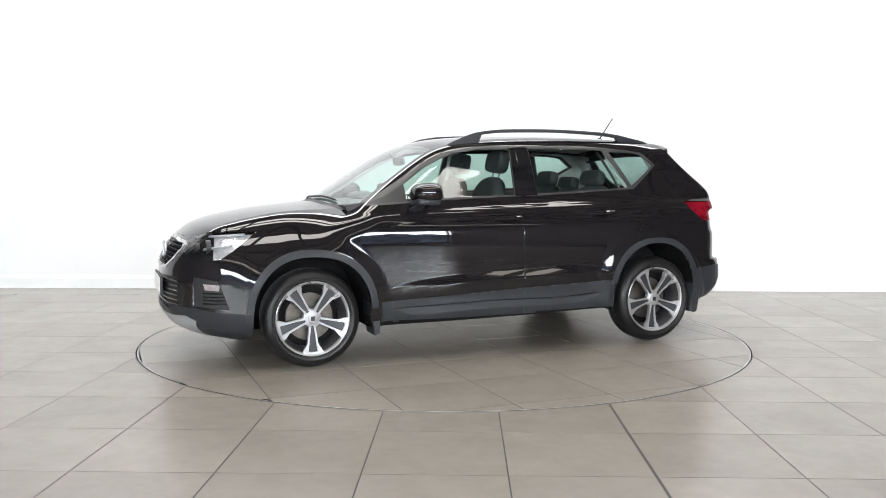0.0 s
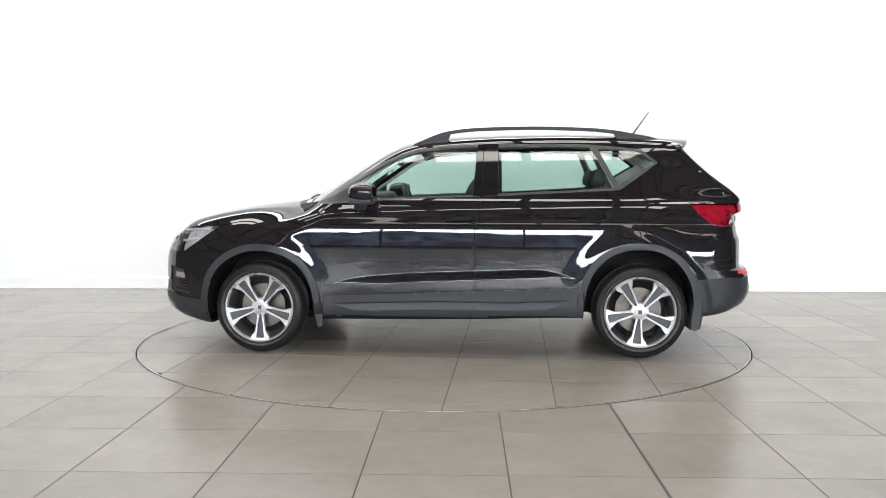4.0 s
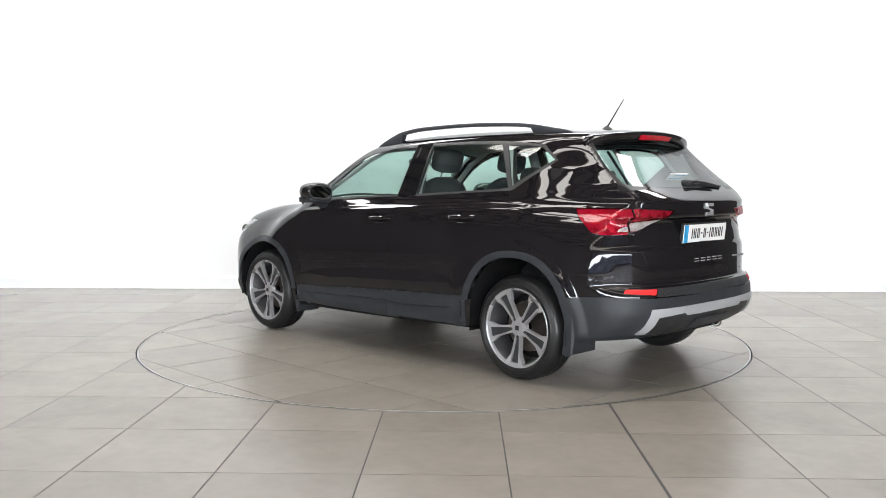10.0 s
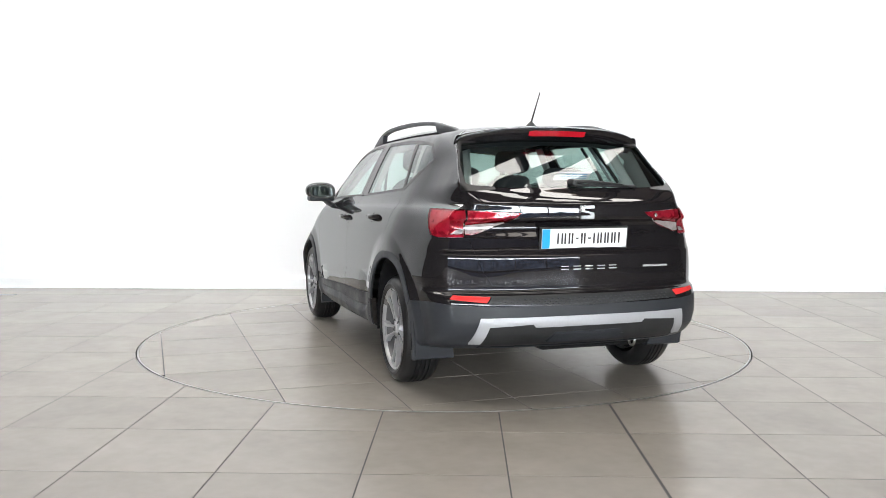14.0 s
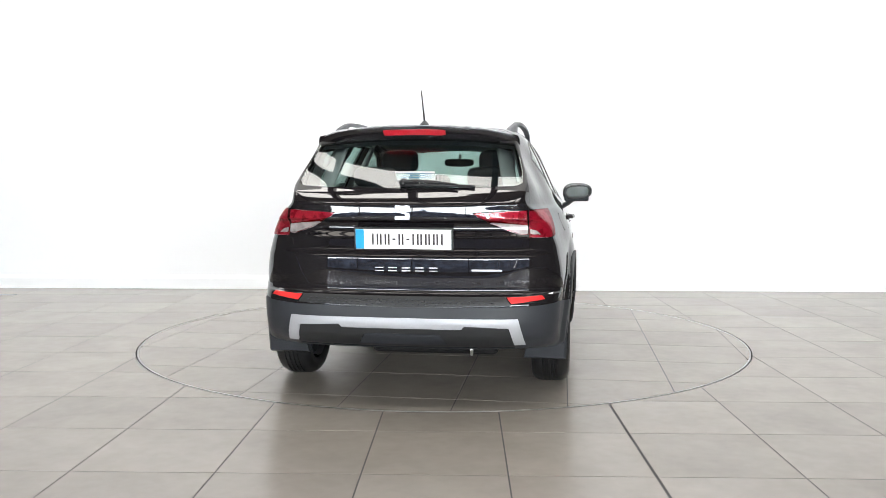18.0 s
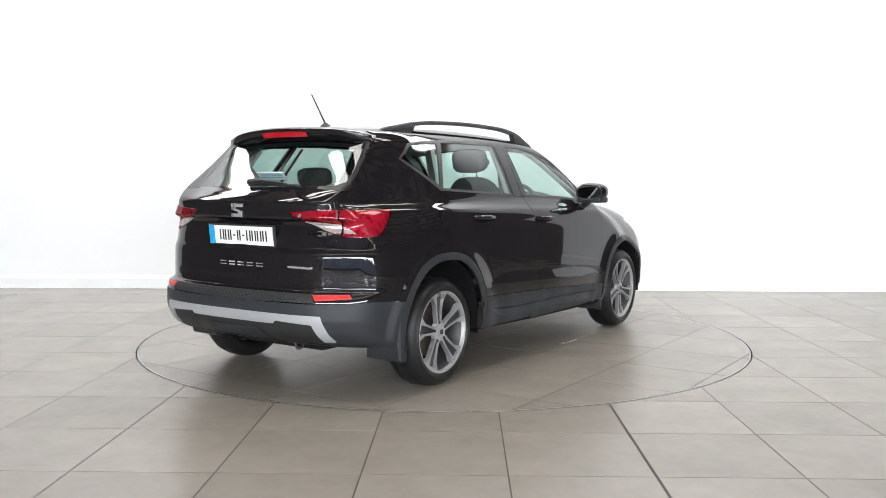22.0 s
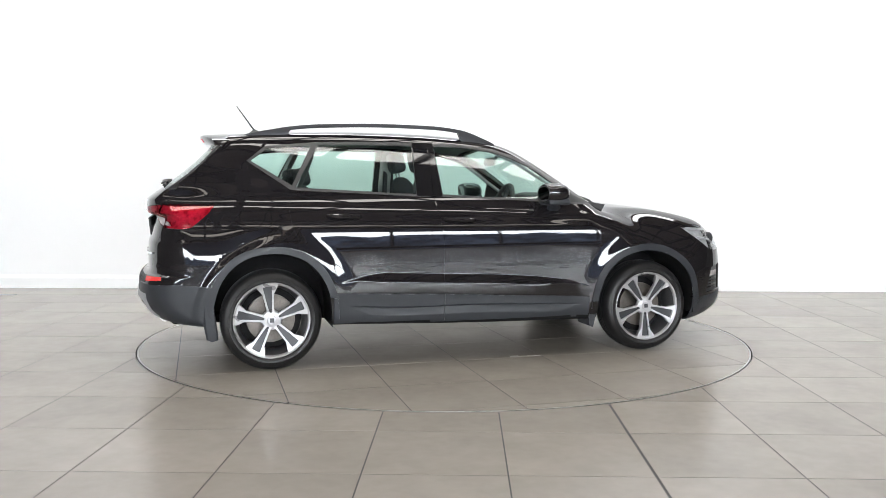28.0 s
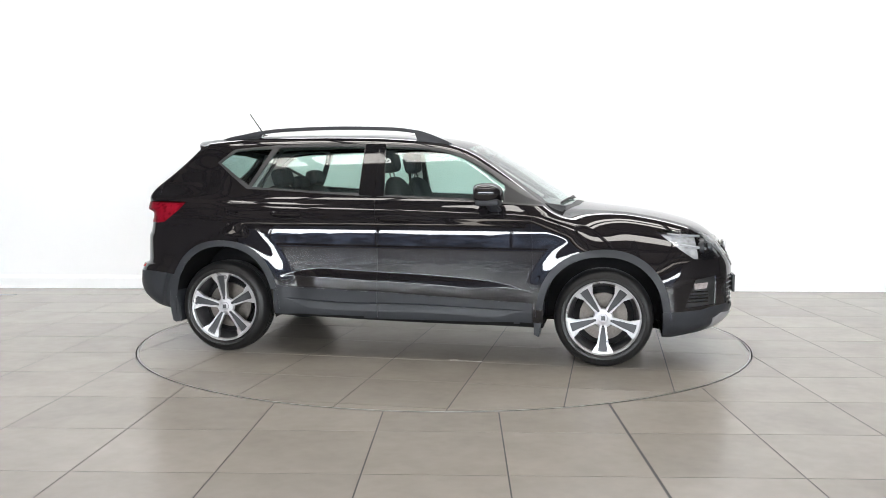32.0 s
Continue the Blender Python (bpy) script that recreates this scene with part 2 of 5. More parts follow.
def front_windows():
    """The glazed front of the hall, behind the camera: tall panes in dark frames."""
    n = 7
    w = (X1 - X0) / n
    for i in range(n):
        e = new("window_%d" % (i + 1))
        e.location = (X0 + (i + 0.5) * w, Y0 - 0.1, 1.55)
        tagged(e, "tall shop window in a dark metal frame, daylight outside", "window", "front windows", "structure")
        bm = bmesh.new()
        h = w / 2 - 0.025
        for x0, x1, z0, z1 in ((-w / 2, -h, -1.5, 1.5), (h, w / 2, -1.5, 1.5), (-h, h, 1.45, 1.5), (-h, h, -1.5, -1.42)):
            box(bm, x0, x1, -0.05, 0.05, z0, z1)
        part("window_frame", bm, M_BEAM, e, smooth=False)
        bm = bmesh.new()
        box(bm, -h, h, -0.006, 0.006, -1.42, 1.45)
        part("pane", bm, M_LENS, e, smooth=False).visible_shadow = False
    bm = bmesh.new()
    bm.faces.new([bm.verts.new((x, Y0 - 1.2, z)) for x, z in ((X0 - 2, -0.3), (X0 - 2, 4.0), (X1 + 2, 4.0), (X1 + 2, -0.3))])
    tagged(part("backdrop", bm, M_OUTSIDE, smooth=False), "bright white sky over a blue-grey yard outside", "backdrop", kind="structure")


front_windows()

# (x0, x1, y0, y1) of the openings in the roof
ROOFLIGHTS = ((X0 + 0.6, X1 - 0.6, -10.5, -9.1), (-3.9, 3.9, -3.4, -2.5), (-4.0, 4.0, -0.9, 0.1))


def sheet(x0, x1, y0, y1):
    bm = bmesh.new()
    bm.faces.new([bm.verts.new((x, y, ZC + 0.09)) for x, y in ((x0, y0), (x0, y1), (x1, y1), (x1, y0))])
    return bm


def ceiling():
    bm = bmesh.new()
    L, R, y = X0 - 0.2, X1 + 0.2, Y0 - 0.2
    for x0, x1, y0, y1 in ROOFLIGHTS:
        box(bm, L, R, y, y0, ZC, ZC + 0.15)
        box(bm, L, x0, y0, y1, ZC, ZC + 0.15)
        box(bm, x1, R, y0, y1, ZC, ZC + 0.15)
        y = y1
    box(bm, L, R, y, 1.9, ZC, ZC + 0.15)
    box(bm, L, R, 2.7, Y1 + 0.2, ZC, ZC + 0.15)
    box(bm, L, -6.3, 1.9, 2.7, ZC, ZC + 0.15)
    box(bm, 5.3, R, 1.9, 2.7, ZC, ZC + 0.15)
    tagged(part("ceiling", bm, M_CEIL, smooth=False), "dark brown-grey corrugated ceiling with roof-light openings", "ceiling", kind="structure")
    for x0, x1, y0, y1 in ROOFLIGHTS:
        bm = sheet(x0, x1, y0, y1)
        tagged(part("rooflight", bm, M_ROOFSHADE if y0 < -5 else M_ROOFLIGHT, smooth=False), "translucent corrugated roof-light sheet glowing with daylight", "rooflight", "roof lights", "structure")
    # an invented strip, added above the white wall just to light it
    bm = sheet(-6.3, 5.3, 1.9, 2.7)
    tagged(part("rooflight", bm, M_WALLWASH, smooth=False), "added glowing strip in the roof that brightens the white wall", "rooflight", "roof lights", "structure")
    for k in range(8):
        y = -12.6 + k * 2.02
        bm = bmesh.new()
        box(bm, X0, X1, y - 0.08, y + 0.08, ZC - 0.3, ZC - 0.29)
        box(bm, X0, X1, y - 0.08, y + 0.08, ZC - 0.012, ZC - 0.002)
        box(bm, X0, X1, y - 0.01, y + 0.01, ZC - 0.29, ZC - 0.012)
        tagged(part("ceiling_beam", bm, M_BEAM, smooth=False), "dark steel roof beam under the ceiling", "beam", "roof beams", "structure")
    for k in range(19):
        x = X0 + 0.7 + k * 1.23
        bm = bmesh.new()
        box(bm, x - 0.06, x + 0.06, Y0, 1.6, ZC - 0.20, ZC - 0.003, 0.01)
        tagged(part("ceiling_rafter", bm, M_BEAM, smooth=False), "dark steel rafter crossing the roof lights", "rafter", "roof rafters", "structure")


ceiling()

# ---- floor ----
TX, TY, PX, PY = -1.4856, -3.2627, 0.6082, 0.6227
JOINT = 0.0066


def cut_square(x0, x1, y0, y1, r, inside):
    """The outline of a square's part inside or outside a circle round the origin."""
    per = [(x0 + (x1 - x0) * i / 24, y0) for i in range(24)] + [(x1, y0 + (y1 - y0) * i / 24) for i in range(24)]
    per += [(x1 - (x1 - x0) * i / 24, y1) for i in range(24)] + [(x0, y1 - (y1 - y0) * i / 24) for i in range(24)]
    keep = [(math.hypot(a, b) < r) == inside for a, b in per]
    if all(keep):
        return [(x0, y0), (x1, y0), (x1, y1), (x0, y1)]
    if not any(keep):
        return None
    n = len(per)
    start = next(i for i in range(n) if keep[i] and not keep[i - 1])
    out, i = [], start
    corners = {(x0, y0), (x1, y0), (x1, y1), (x0, y1)}

    def cross(a, b):
        lo, hi = 0.0, 1.0
        fa = (math.hypot(*a) < r) == inside
        for _ in range(30):
            mid = (lo + hi) / 2
            q = (a[0] + (b[0] - a[0]) * mid, a[1] + (b[1] - a[1]) * mid)
            if ((math.hypot(*q) < r) == inside) == fa:
                lo = mid
            else:
                hi = mid
        return q

    first = cross(per[start - 1], per[start])
    out.append(first)
    k = 0
    while k < n:
        j = (start + k) % n
        if keep[j]:
            if per[j] in corners:
                out.append(per[j])
        else:
            q = cross(per[j - 1], per[j]) if keep[j - 1] else None
            if q:
                out.append(q)
                # follow the circle to where the outline comes back
                m = k
                while not keep[(start + m) % n] and m < n:
                    m += 1
                e = first if m >= n else cross(per[(start + m) % n - 1], per[(start + m) % n])
                a0, a1 = math.atan2(q[1], q[0]), math.atan2(e[1], e[0])
                d = (a1 - a0 + math.pi) % (2 * math.pi) - math.pi
                steps = max(2, int(abs(d) / 0.03))
                out += [(r * math.cos(a0 + d * s / steps), r * math.sin(a0 + d * s / steps)) for s in range(1, steps)]
                if m >= n:
                    break
                out.append(e)
                k = m
                continue
        k += 1
    area = sum(a[0] * b[1] - b[0] * a[1] for a, b in zip(out, out[1:] + out[:1])) / 2
    return out if abs(area) > 0.002 else None


def tile_piece(outline, parent, dz=0.0):
    area = sum(a[0] * b[1] - b[0] * a[1] for a, b in zip(outline, outline[1:] + outline[:1])) / 2
    if area < 0:
        outline = outline[::-1]
    cx = sum(a for a, _ in outline) / len(outline)
    cy = sum(b for _, b in outline) / len(outline)
    bm = bmesh.new()
    prism(bm, [(a - cx, b - cy) for a, b in outline], -0.009, 0.0)
    ob = part("tile", bm, M_TILE, parent, smooth=False)
    ob.location = (cx, cy, dz)
    return ob


def floor():
    base = bmesh.new()
    ring = [(2.288 * math.cos(2 * math.pi * i / 96), 2.288 * math.sin(2 * math.pi * i / 96)) for i in range(96)]
    vs = [base.verts.new((a, b, -0.0014)) for a, b in ring]
    sq = []
    for a, b in ring:
        k = 1 / max(abs(a), abs(b))
        sq.append(base.verts.new((a * k * 15, b * k * 16, -0.0014)))
    n = len(ring)
    for i in range(n):
        base.faces.new((vs[i], sq[i], sq[(i + 1) % n], vs[(i + 1) % n]))
    # the pit wall under the turntable's edge
    lo = [base.verts.new((a, b, -0.15)) for a, b in ring]
    for i in range(n):
        base.faces.new((lo[i], vs[i], vs[(i + 1) % n], lo[(i + 1) % n]))
    base.faces.new(lo)
    fix_normals(base)
    fl = tagged(part("floor", base, M_GROUT, smooth=False), "grey-beige porcelain tiled floor with narrow dark joints", "floor", kind="structure")
    rest = bmesh.new()
    g = JOINT / 2
    for i in range(-15, 21):
        for j in range(-18, 11):
            x0, x1 = TX + i * PX + g, TX + (i + 1) * PX - g
            y0, y1 = TY + j * PY + g, min(TY + (j + 1) * PY - g, Y1 - 0.02)
            if x0 < X0 or x1 > X1 or y0 < Y0 or y0 > y1 - 0.02:
                continue
            # a wider movement joint runs from the turntable to the front
            if j < 3 and i in (3, 4):
                x0, x1 = x0 + 0.0035 * (i == 4), x1 - 0.0035 * (i == 3)
            o = cut_square(x0, x1, y0, y1, TABLE_R + 0.007, False)
            if o is None:
                continue
            near = -7 <= i <= 11 and j >= -4
            if near:
                tile_piece(o, fl, random.uniform(-0.0003, 0.0003))
            else:
                prism(rest, [(x0, y0), (x1, y0), (x1, y1), (x0, y1)], -0.009, 0.0)
    tagged(part("outer_tiles", rest, M_TILE, fl, smooth=False), kind="stuff")


def turntable():
    e = new("turntable")
    tagged(e, "round tiled turntable set flush in the floor, slowly turning", "turntable")
    bm = bmesh.new()
    lathe(bm, [(0.01, -0.12), (2.25, -0.12), (2.25, -0.0014), (0.01, -0.0014)], 96, "Z", closed=True)
    fix_normals(bm)
    part("deck", bm, M_GROUT, e, smooth=False)
    bm = bmesh.new()
    lathe(bm, [(TABLE_R - 0.012, -0.06), (TABLE_R - 0.003, -0.06), (TABLE_R - 0.003, 0.0008), (TABLE_R - 0.012, 0.0008)], 180, "Z", closed=True)
    fix_normals(bm)
    part("edge_ring", bm, M_STEEL, e, "thin steel edge ring", smooth=False)
    g = JOINT / 2
    for i in range(-4, 5):
        for j in range(-4, 5):
            x0, y0 = -0.17 + i * 0.607, -0.34 + j * 0.612
            o = cut_square(x0 + g, x0 + 0.607 - g, y0 + g, y0 + 0.612 - g, TABLE_R - 0.014, True)
            if o:
                tile_piece(o, e, random.uniform(-0.0003, 0.0003))
    return e


table = turntable()

# ---- the car: its skin is where a few smooth sheets meet (side, top, nose, tail, floor) ----
def curve(*pts):
    """A smooth function through (x, value) points, flat past the ends' slopes."""
    pts = sorted(pts)
    X = np.array([q[0] for q in pts], float)
    V = np.array([q[1] for q in pts], float)
    h = np.diff(X)
    d = np.diff(V) / h
    m = np.zeros(len(X))
    m[0], m[-1] = d[0], d[-1]
    for i in range(1, len(X) - 1):
        if d[i - 1] * d[i] > 0:
            w1, w2 = 2 * h[i] + h[i - 1], h[i] + 2 * h[i - 1]
            m[i] = (w1 + w2) / (w1 / d[i - 1] + w2 / d[i])

    def f(x):
        x = np.clip(np.asarray(x, float), X[0], X[-1])
        i = np.clip(np.searchsorted(X, x) - 1, 0, len(X) - 2)
        t = (x - X[i]) / h[i]
        return ((2 * t**3 - 3 * t**2 + 1) * V[i] + (t**3 - 2 * t**2 + t) * h[i] * m[i] + (-2 * t**3 + 3 * t**2) * V[i + 1] + (t**3 - t**2) * h[i] * m[i + 1])

    return f


def step(a, b, x):
    t = np.clip((x - a) / (b - a), 0, 1)
    return t * t * (3 - 2 * t)


def smax(a, b, k):
    h = np.maximum(k - np.abs(a - b), 0) / k
    return np.maximum(a, b) + h * h * k / 4


HUB_F, HUB_R, HUB_Z, HUB_YF, HUB_YR = 1.319, -1.319, 0.322, 0.785, 0.775
TYRE_R = 0.322
ARCH_F = dict(cx=1.312, hw=0.385, top=0.722, lip=0.046)
ARCH_R = dict(cx=-1.308, hw=0.372, top=0.750, lip=0.044)

TOP = curve((2.18, 0.74), (2.13, 0.80), (2.06, 0.862), (1.96, 0.918), (1.853, 0.956), (1.574, 1.014), (1.30, 1.048), (1.15, 1.066), (1.09, 1.080),
            (0.953, 1.160), (0.842, 1.232), (0.682, 1.332), (0.572, 1.398), (0.48, 1.447), (0.396, 1.482), (0.28, 1.513), (0.1, 1.538), (-0.3, 1.562),
            (-0.7, 1.568), (-1.1, 1.562), (-1.4, 1.548), (-1.62, 1.528), (-1.75, 1.508))
NOSE = curve((0.16, 1.83), (0.19, 1.965), (0.23, 2.085), (0.29, 2.165), (0.38, 2.200), (0.55, 2.198), (0.68, 2.185), (0.76, 2.160), (0.84, 2.105), (0.95, 2.04))
TAIL = curve((0.22, 1.80), (0.27, 1.95), (0.33, 2.07), (0.40, 2.140), (0.47, 2.160), (0.555, 2.155), (0.60, 2.135), (0.616, 2.105), (0.635, 2.0995), (0.70, 2.098), (0.795, 2.0942), (0.812, 2.091),
             (0.84, 2.078), (0.90, 2.066), (0.965, 2.052), (0.985, 2.060), (1.00, 2.094), (1.012, 2.100), (1.03, 2.1004), (1.06, 2.0988), (1.082, 2.0962), (1.092, 2.0910), (1.105, 2.077), (1.14, 2.030), (1.17, 1.987), (1.268, 1.858), (1.37, 1.742), (1.44, 1.672), (1.55, 1.56))
FLANK = curve((0.16, 0.790), (0.24, 0.850), (0.29, 0.880), (0.35, 0.894), (0.42, 0.8990), (0.46, 0.9032), (0.50, 0.9060), (0.55, 0.9076), (0.60, 0.9079), (0.66, 0.9079), (0.72, 0.9077), (0.79, 0.9069), (0.83, 0.9060), (0.855, 0.9048), (0.875, 0.9032), (0.895, 0.9008), (0.91, 0.8981), (0.93, 0.8930),
              (0.96, 0.8825), (1.00, 0.864), (1.04, 0.839), (1.09, 0.806), (1.14, 0.782), (1.25, 0.732), (1.35, 0.684), (1.46, 0.622), (1.52, 0.580), (1.60, 0.52))
PLAN = curve((2.2, -0.16), (2.0, -0.085), (1.8, -0.030), (1.5, -0.004), (1.2, 0.0), (0.6, 0.0), (0.0, 0.0), (-0.6, -0.002), (-1.2, -0.010), (-1.6, -0.034), (-1.9, -0.085), (-2.2, -0.16))
CREASE = curve((0.86, 0.480), (0.80, 0.500), (0.674, 0.536), (0.50, 0.560), (0.164, 0.584), (-0.3, 0.602), (-0.586, 0.614), (-0.68, 0.605), (-0.84, 0.563), (-0.90, 0.54))
FLOOR = curve((2.3, 0.175), (1.80, 0.172), (1.66, 0.20), (0.95, 0.238), (0.0, 0.252), (-0.9, 0.276), (-1.6, 0.285), (-1.75, 0.295), (-2.3, 0.31))
CLAD = curve((0.86, 0.352), (0.398, 0.369), (0.009, 0.379), (-0.40, 0.376), (-0.574, 0.382), (-0.766, 0.392), (-0.92, 0.398))
SHOULDER = curve((1.6, 0.87), (1.145, 0.935), (0.856, 0.975), (0.4, 0.997), (0.011, 1.013), (-0.6, 1.030), (-1.191, 1.041), (-1.656, 1.050), (-2.1, 1.055))


def side_sheet(x, z):
    """The half width at a height, with the creases and the wheel blisters."""
    s = FLANK(z) + PLAN(x)
    s = s - 0.085 * np.maximum(0, -1.12 - x) ** 2 * step(0.92, 1.26, z) + 0.025 * step(-1.2, -1.6, x) * step(1.28, 1.46, z) - 0.01 * step(0.3, 0.9, x) * step(1.1, 1.3, z)
    # the ledge that swells out below the door crease
    c = CREASE(x)
    tall = 0.064 * step(0.89, 0.40, x) * step(-0.90, -0.58, x) + 0.0002
    s = s + 0.25 * (smax(c - z, 0.0, 0.004) - smax(c - tall - z, 0.0, 0.003))
    # the scooped groove along the sill cladding
    u = CLAD(x) + 0.012 - z
    depth = 0.060 * step(0.84, 0.60, x) * step(-0.88, -0.66, x) + 0.001
    s = s - 0.020 * np.clip(depth / 0.05, 0, 1) * step(0.0, 0.010, u) * np.clip(1 - u / depth, 0, 1)
    # the rear quarter leans in above the wheel
    s = s - 0.33 * step(-1.28, -1.70, x) * np.clip(z - 0.68, 0, 0.22) ** 1.5
    # the rear pillars stay wide beside the tailgate glass
    s = s + 0.05 * step(1.06, 1.20, z) * step(1.55, 1.25, z) * step(-1.45, -1.90, x)
    # shoulder ledge
    h = SHOULDER(x)
    s = s + 0.006 * step(h - 0.07, h, z) * (z <= h) + 0.006 * step(h + 0.032, h, z) * (z > h)
    # wheel blisters
    for cx, r0, r1, amp in ((HUB_F, 0.56, 0.42, 0.015), (HUB_R, 0.60, 0.44, 0.020)):
        r = np.hypot(x - cx, (z - HUB_Z) * 0.98)
        if cx < 0:
            r0 = 0.50 + 0.10 * step(-0.25, 0.15, x - cx)
        s = s + amp * step(r0, r1, r) * step(1.0, 0.9, z)
    return s


def skin(x, y, z):
    """Negative inside the body."""
    y = np.abs(y)
    side = (y - side_sheet(x, z)) * 0.95
    b = step(0.95, 1.50, x)
    crown = (1 - b) * 0.125 * y * y + b * (0.05 * y * y + 3.0 * np.maximum(0, y - 0.58) ** 2)
    top = (z - TOP(x + 0.15 * y * y) + crown) * (1.0 - 0.15 * step(1.35, 1.0, x) * step(0.15, 0.5, x))
    y2 = np.minimum(y, 1.0) ** 2
    bend = 0.10 * y2 + 0.60 * y2**2
    nose = (x - NOSE(z) + bend) * 0.95
    u = step(1.05, 1.165, z)
    tail_bend = (0.13 - 0.03 * u) * y2 + (0.46 - 0.34 * u) * y2**3 + (0.06 * u + 0.08 * step(0.98, 1.05, z) * (1 - u)) * y2**2
    tail = (-x - TAIL(z) + tail_bend) * (0.95 - 0.23 * step(1.06, 1.16, z))
    f = smax(side, top, 0.09 - 0.03 * step(0.8, 0.2, x))
    f = smax(f, nose, 0.10)
    f = smax(f, tail, 0.05 - 0.035 * step(1.06, 1.14, z))
    return smax(f, FLOOR(x) - z, 0.03)


def half_skin():
    """A dense half shell (y >= 0), from rays out of a core box to the skin."""
    bx0, bx1, by, bz0, bz1 = -2.4, 2.4, 1.05, 0.0, 1.75
    xs = np.linspace(bx0, bx1, 217)
    zs = np.concatenate([np.linspace(bz0, 0.28, 15), np.linspace(0.286, 0.475, 38), np.linspace(0.480, 0.635, 32), np.linspace(0.645, 1.12, 46), np.linspace(1.136, bz1, 38)])
    ys = np.linspace(0, by, 41)
    quads, verts = [], []

    def grid(A, B, place):
        base = len(verts)
        for a in A:
            for b in B:
                verts.append(place(a, b))
        nb = len(B)
        for i in range(len(A) - 1):
            for j in range(nb - 1):
                q = base + i * nb + j
                quads.append((q, q + nb, q + nb + 1, q + 1))

    grid(xs, zs, lambda a, b: (a, by, b))
    grid(xs, ys, lambda a, b: (a, b, bz1))
    grid(xs, ys, lambda a, b: (a, b, bz0))
    grid(ys, zs, lambda a, b: (bx1, a, b))
    grid(ys, zs, lambda a, b: (bx0, a, b))
    V = np.array(verts)
    cx = np.clip(V[:, 0], -1.65, 1.65)
    zmax = np.interp(cx, [-1.65, -1.2, 0.2, 0.9, 1.65], [0.9, 1.15, 1.15, 0.85, 0.75])
    C = np.stack([cx, np.clip(V[:, 1], 0, 0.40), np.clip(V[:, 2], 0.45, zmax)], 1)
    lo, hi = np.zeros(len(V)), np.ones(len(V))
    for _ in range(26):
        mid = (lo + hi) / 2
        P = C + (V - C) * mid[:, None]
        inside = skin(P[:, 0], P[:, 1], P[:, 2]) < 0
        lo, hi = np.where(inside, mid, lo), np.where(inside, hi, mid)
    P = C + (V - C) * lo[:, None]
    P[V[:, 1] == 0, 1] = 0.0
    bm = bmesh.new()
    bv = [bm.verts.new(q) for q in P.tolist()]
    for q in quads:
        bm.faces.new([bv[i] for i in q])
    bmesh.ops.remove_doubles(bm, verts=bm.verts[:], dist=1e-5)
    bmesh.ops.recalc_face_normals(bm, faces=bm.faces[:])
    if sum(f.normal.y * f.calc_area() for f in bm.faces) < 0:
        bmesh.ops.reverse_faces(bm, faces=bm.faces[:])
    return bm


def arch_outline(a, grow, z0, n=28):
    """The wheel opening, seen from the side, from its front foot over the top."""
    hw, top = a["hw"] + grow, a["top"] + grow - HUB_Z
    pts = [(a["cx"] + hw, z0)]
    for i in range(n + 1):
        t = math.pi * i / n
        c, s = math.cos(t), math.sin(t)
        e = 2 / 2.25
        pts.append((a["cx"] + hw * math.copysign(abs(c) ** e, c), HUB_Z + top * abs(s) ** e))
    pts.append((a["cx"] - hw, z0))
    return pts


def inside(poly, a, b):
    n, odd = len(poly), False
    for i in range(n):
        (x0, y0), (x1, y1) = poly[i], poly[i - 1]
        if (y0 > b) != (y1 > b) and a < (x1 - x0) * (b - y0) / (y1 - y0) + x0:
            odd = not odd
    return odd


VIEWS = {"side": (0, 2, 1), "end": (1, 2, 0), "top": (0, 1, 2)}


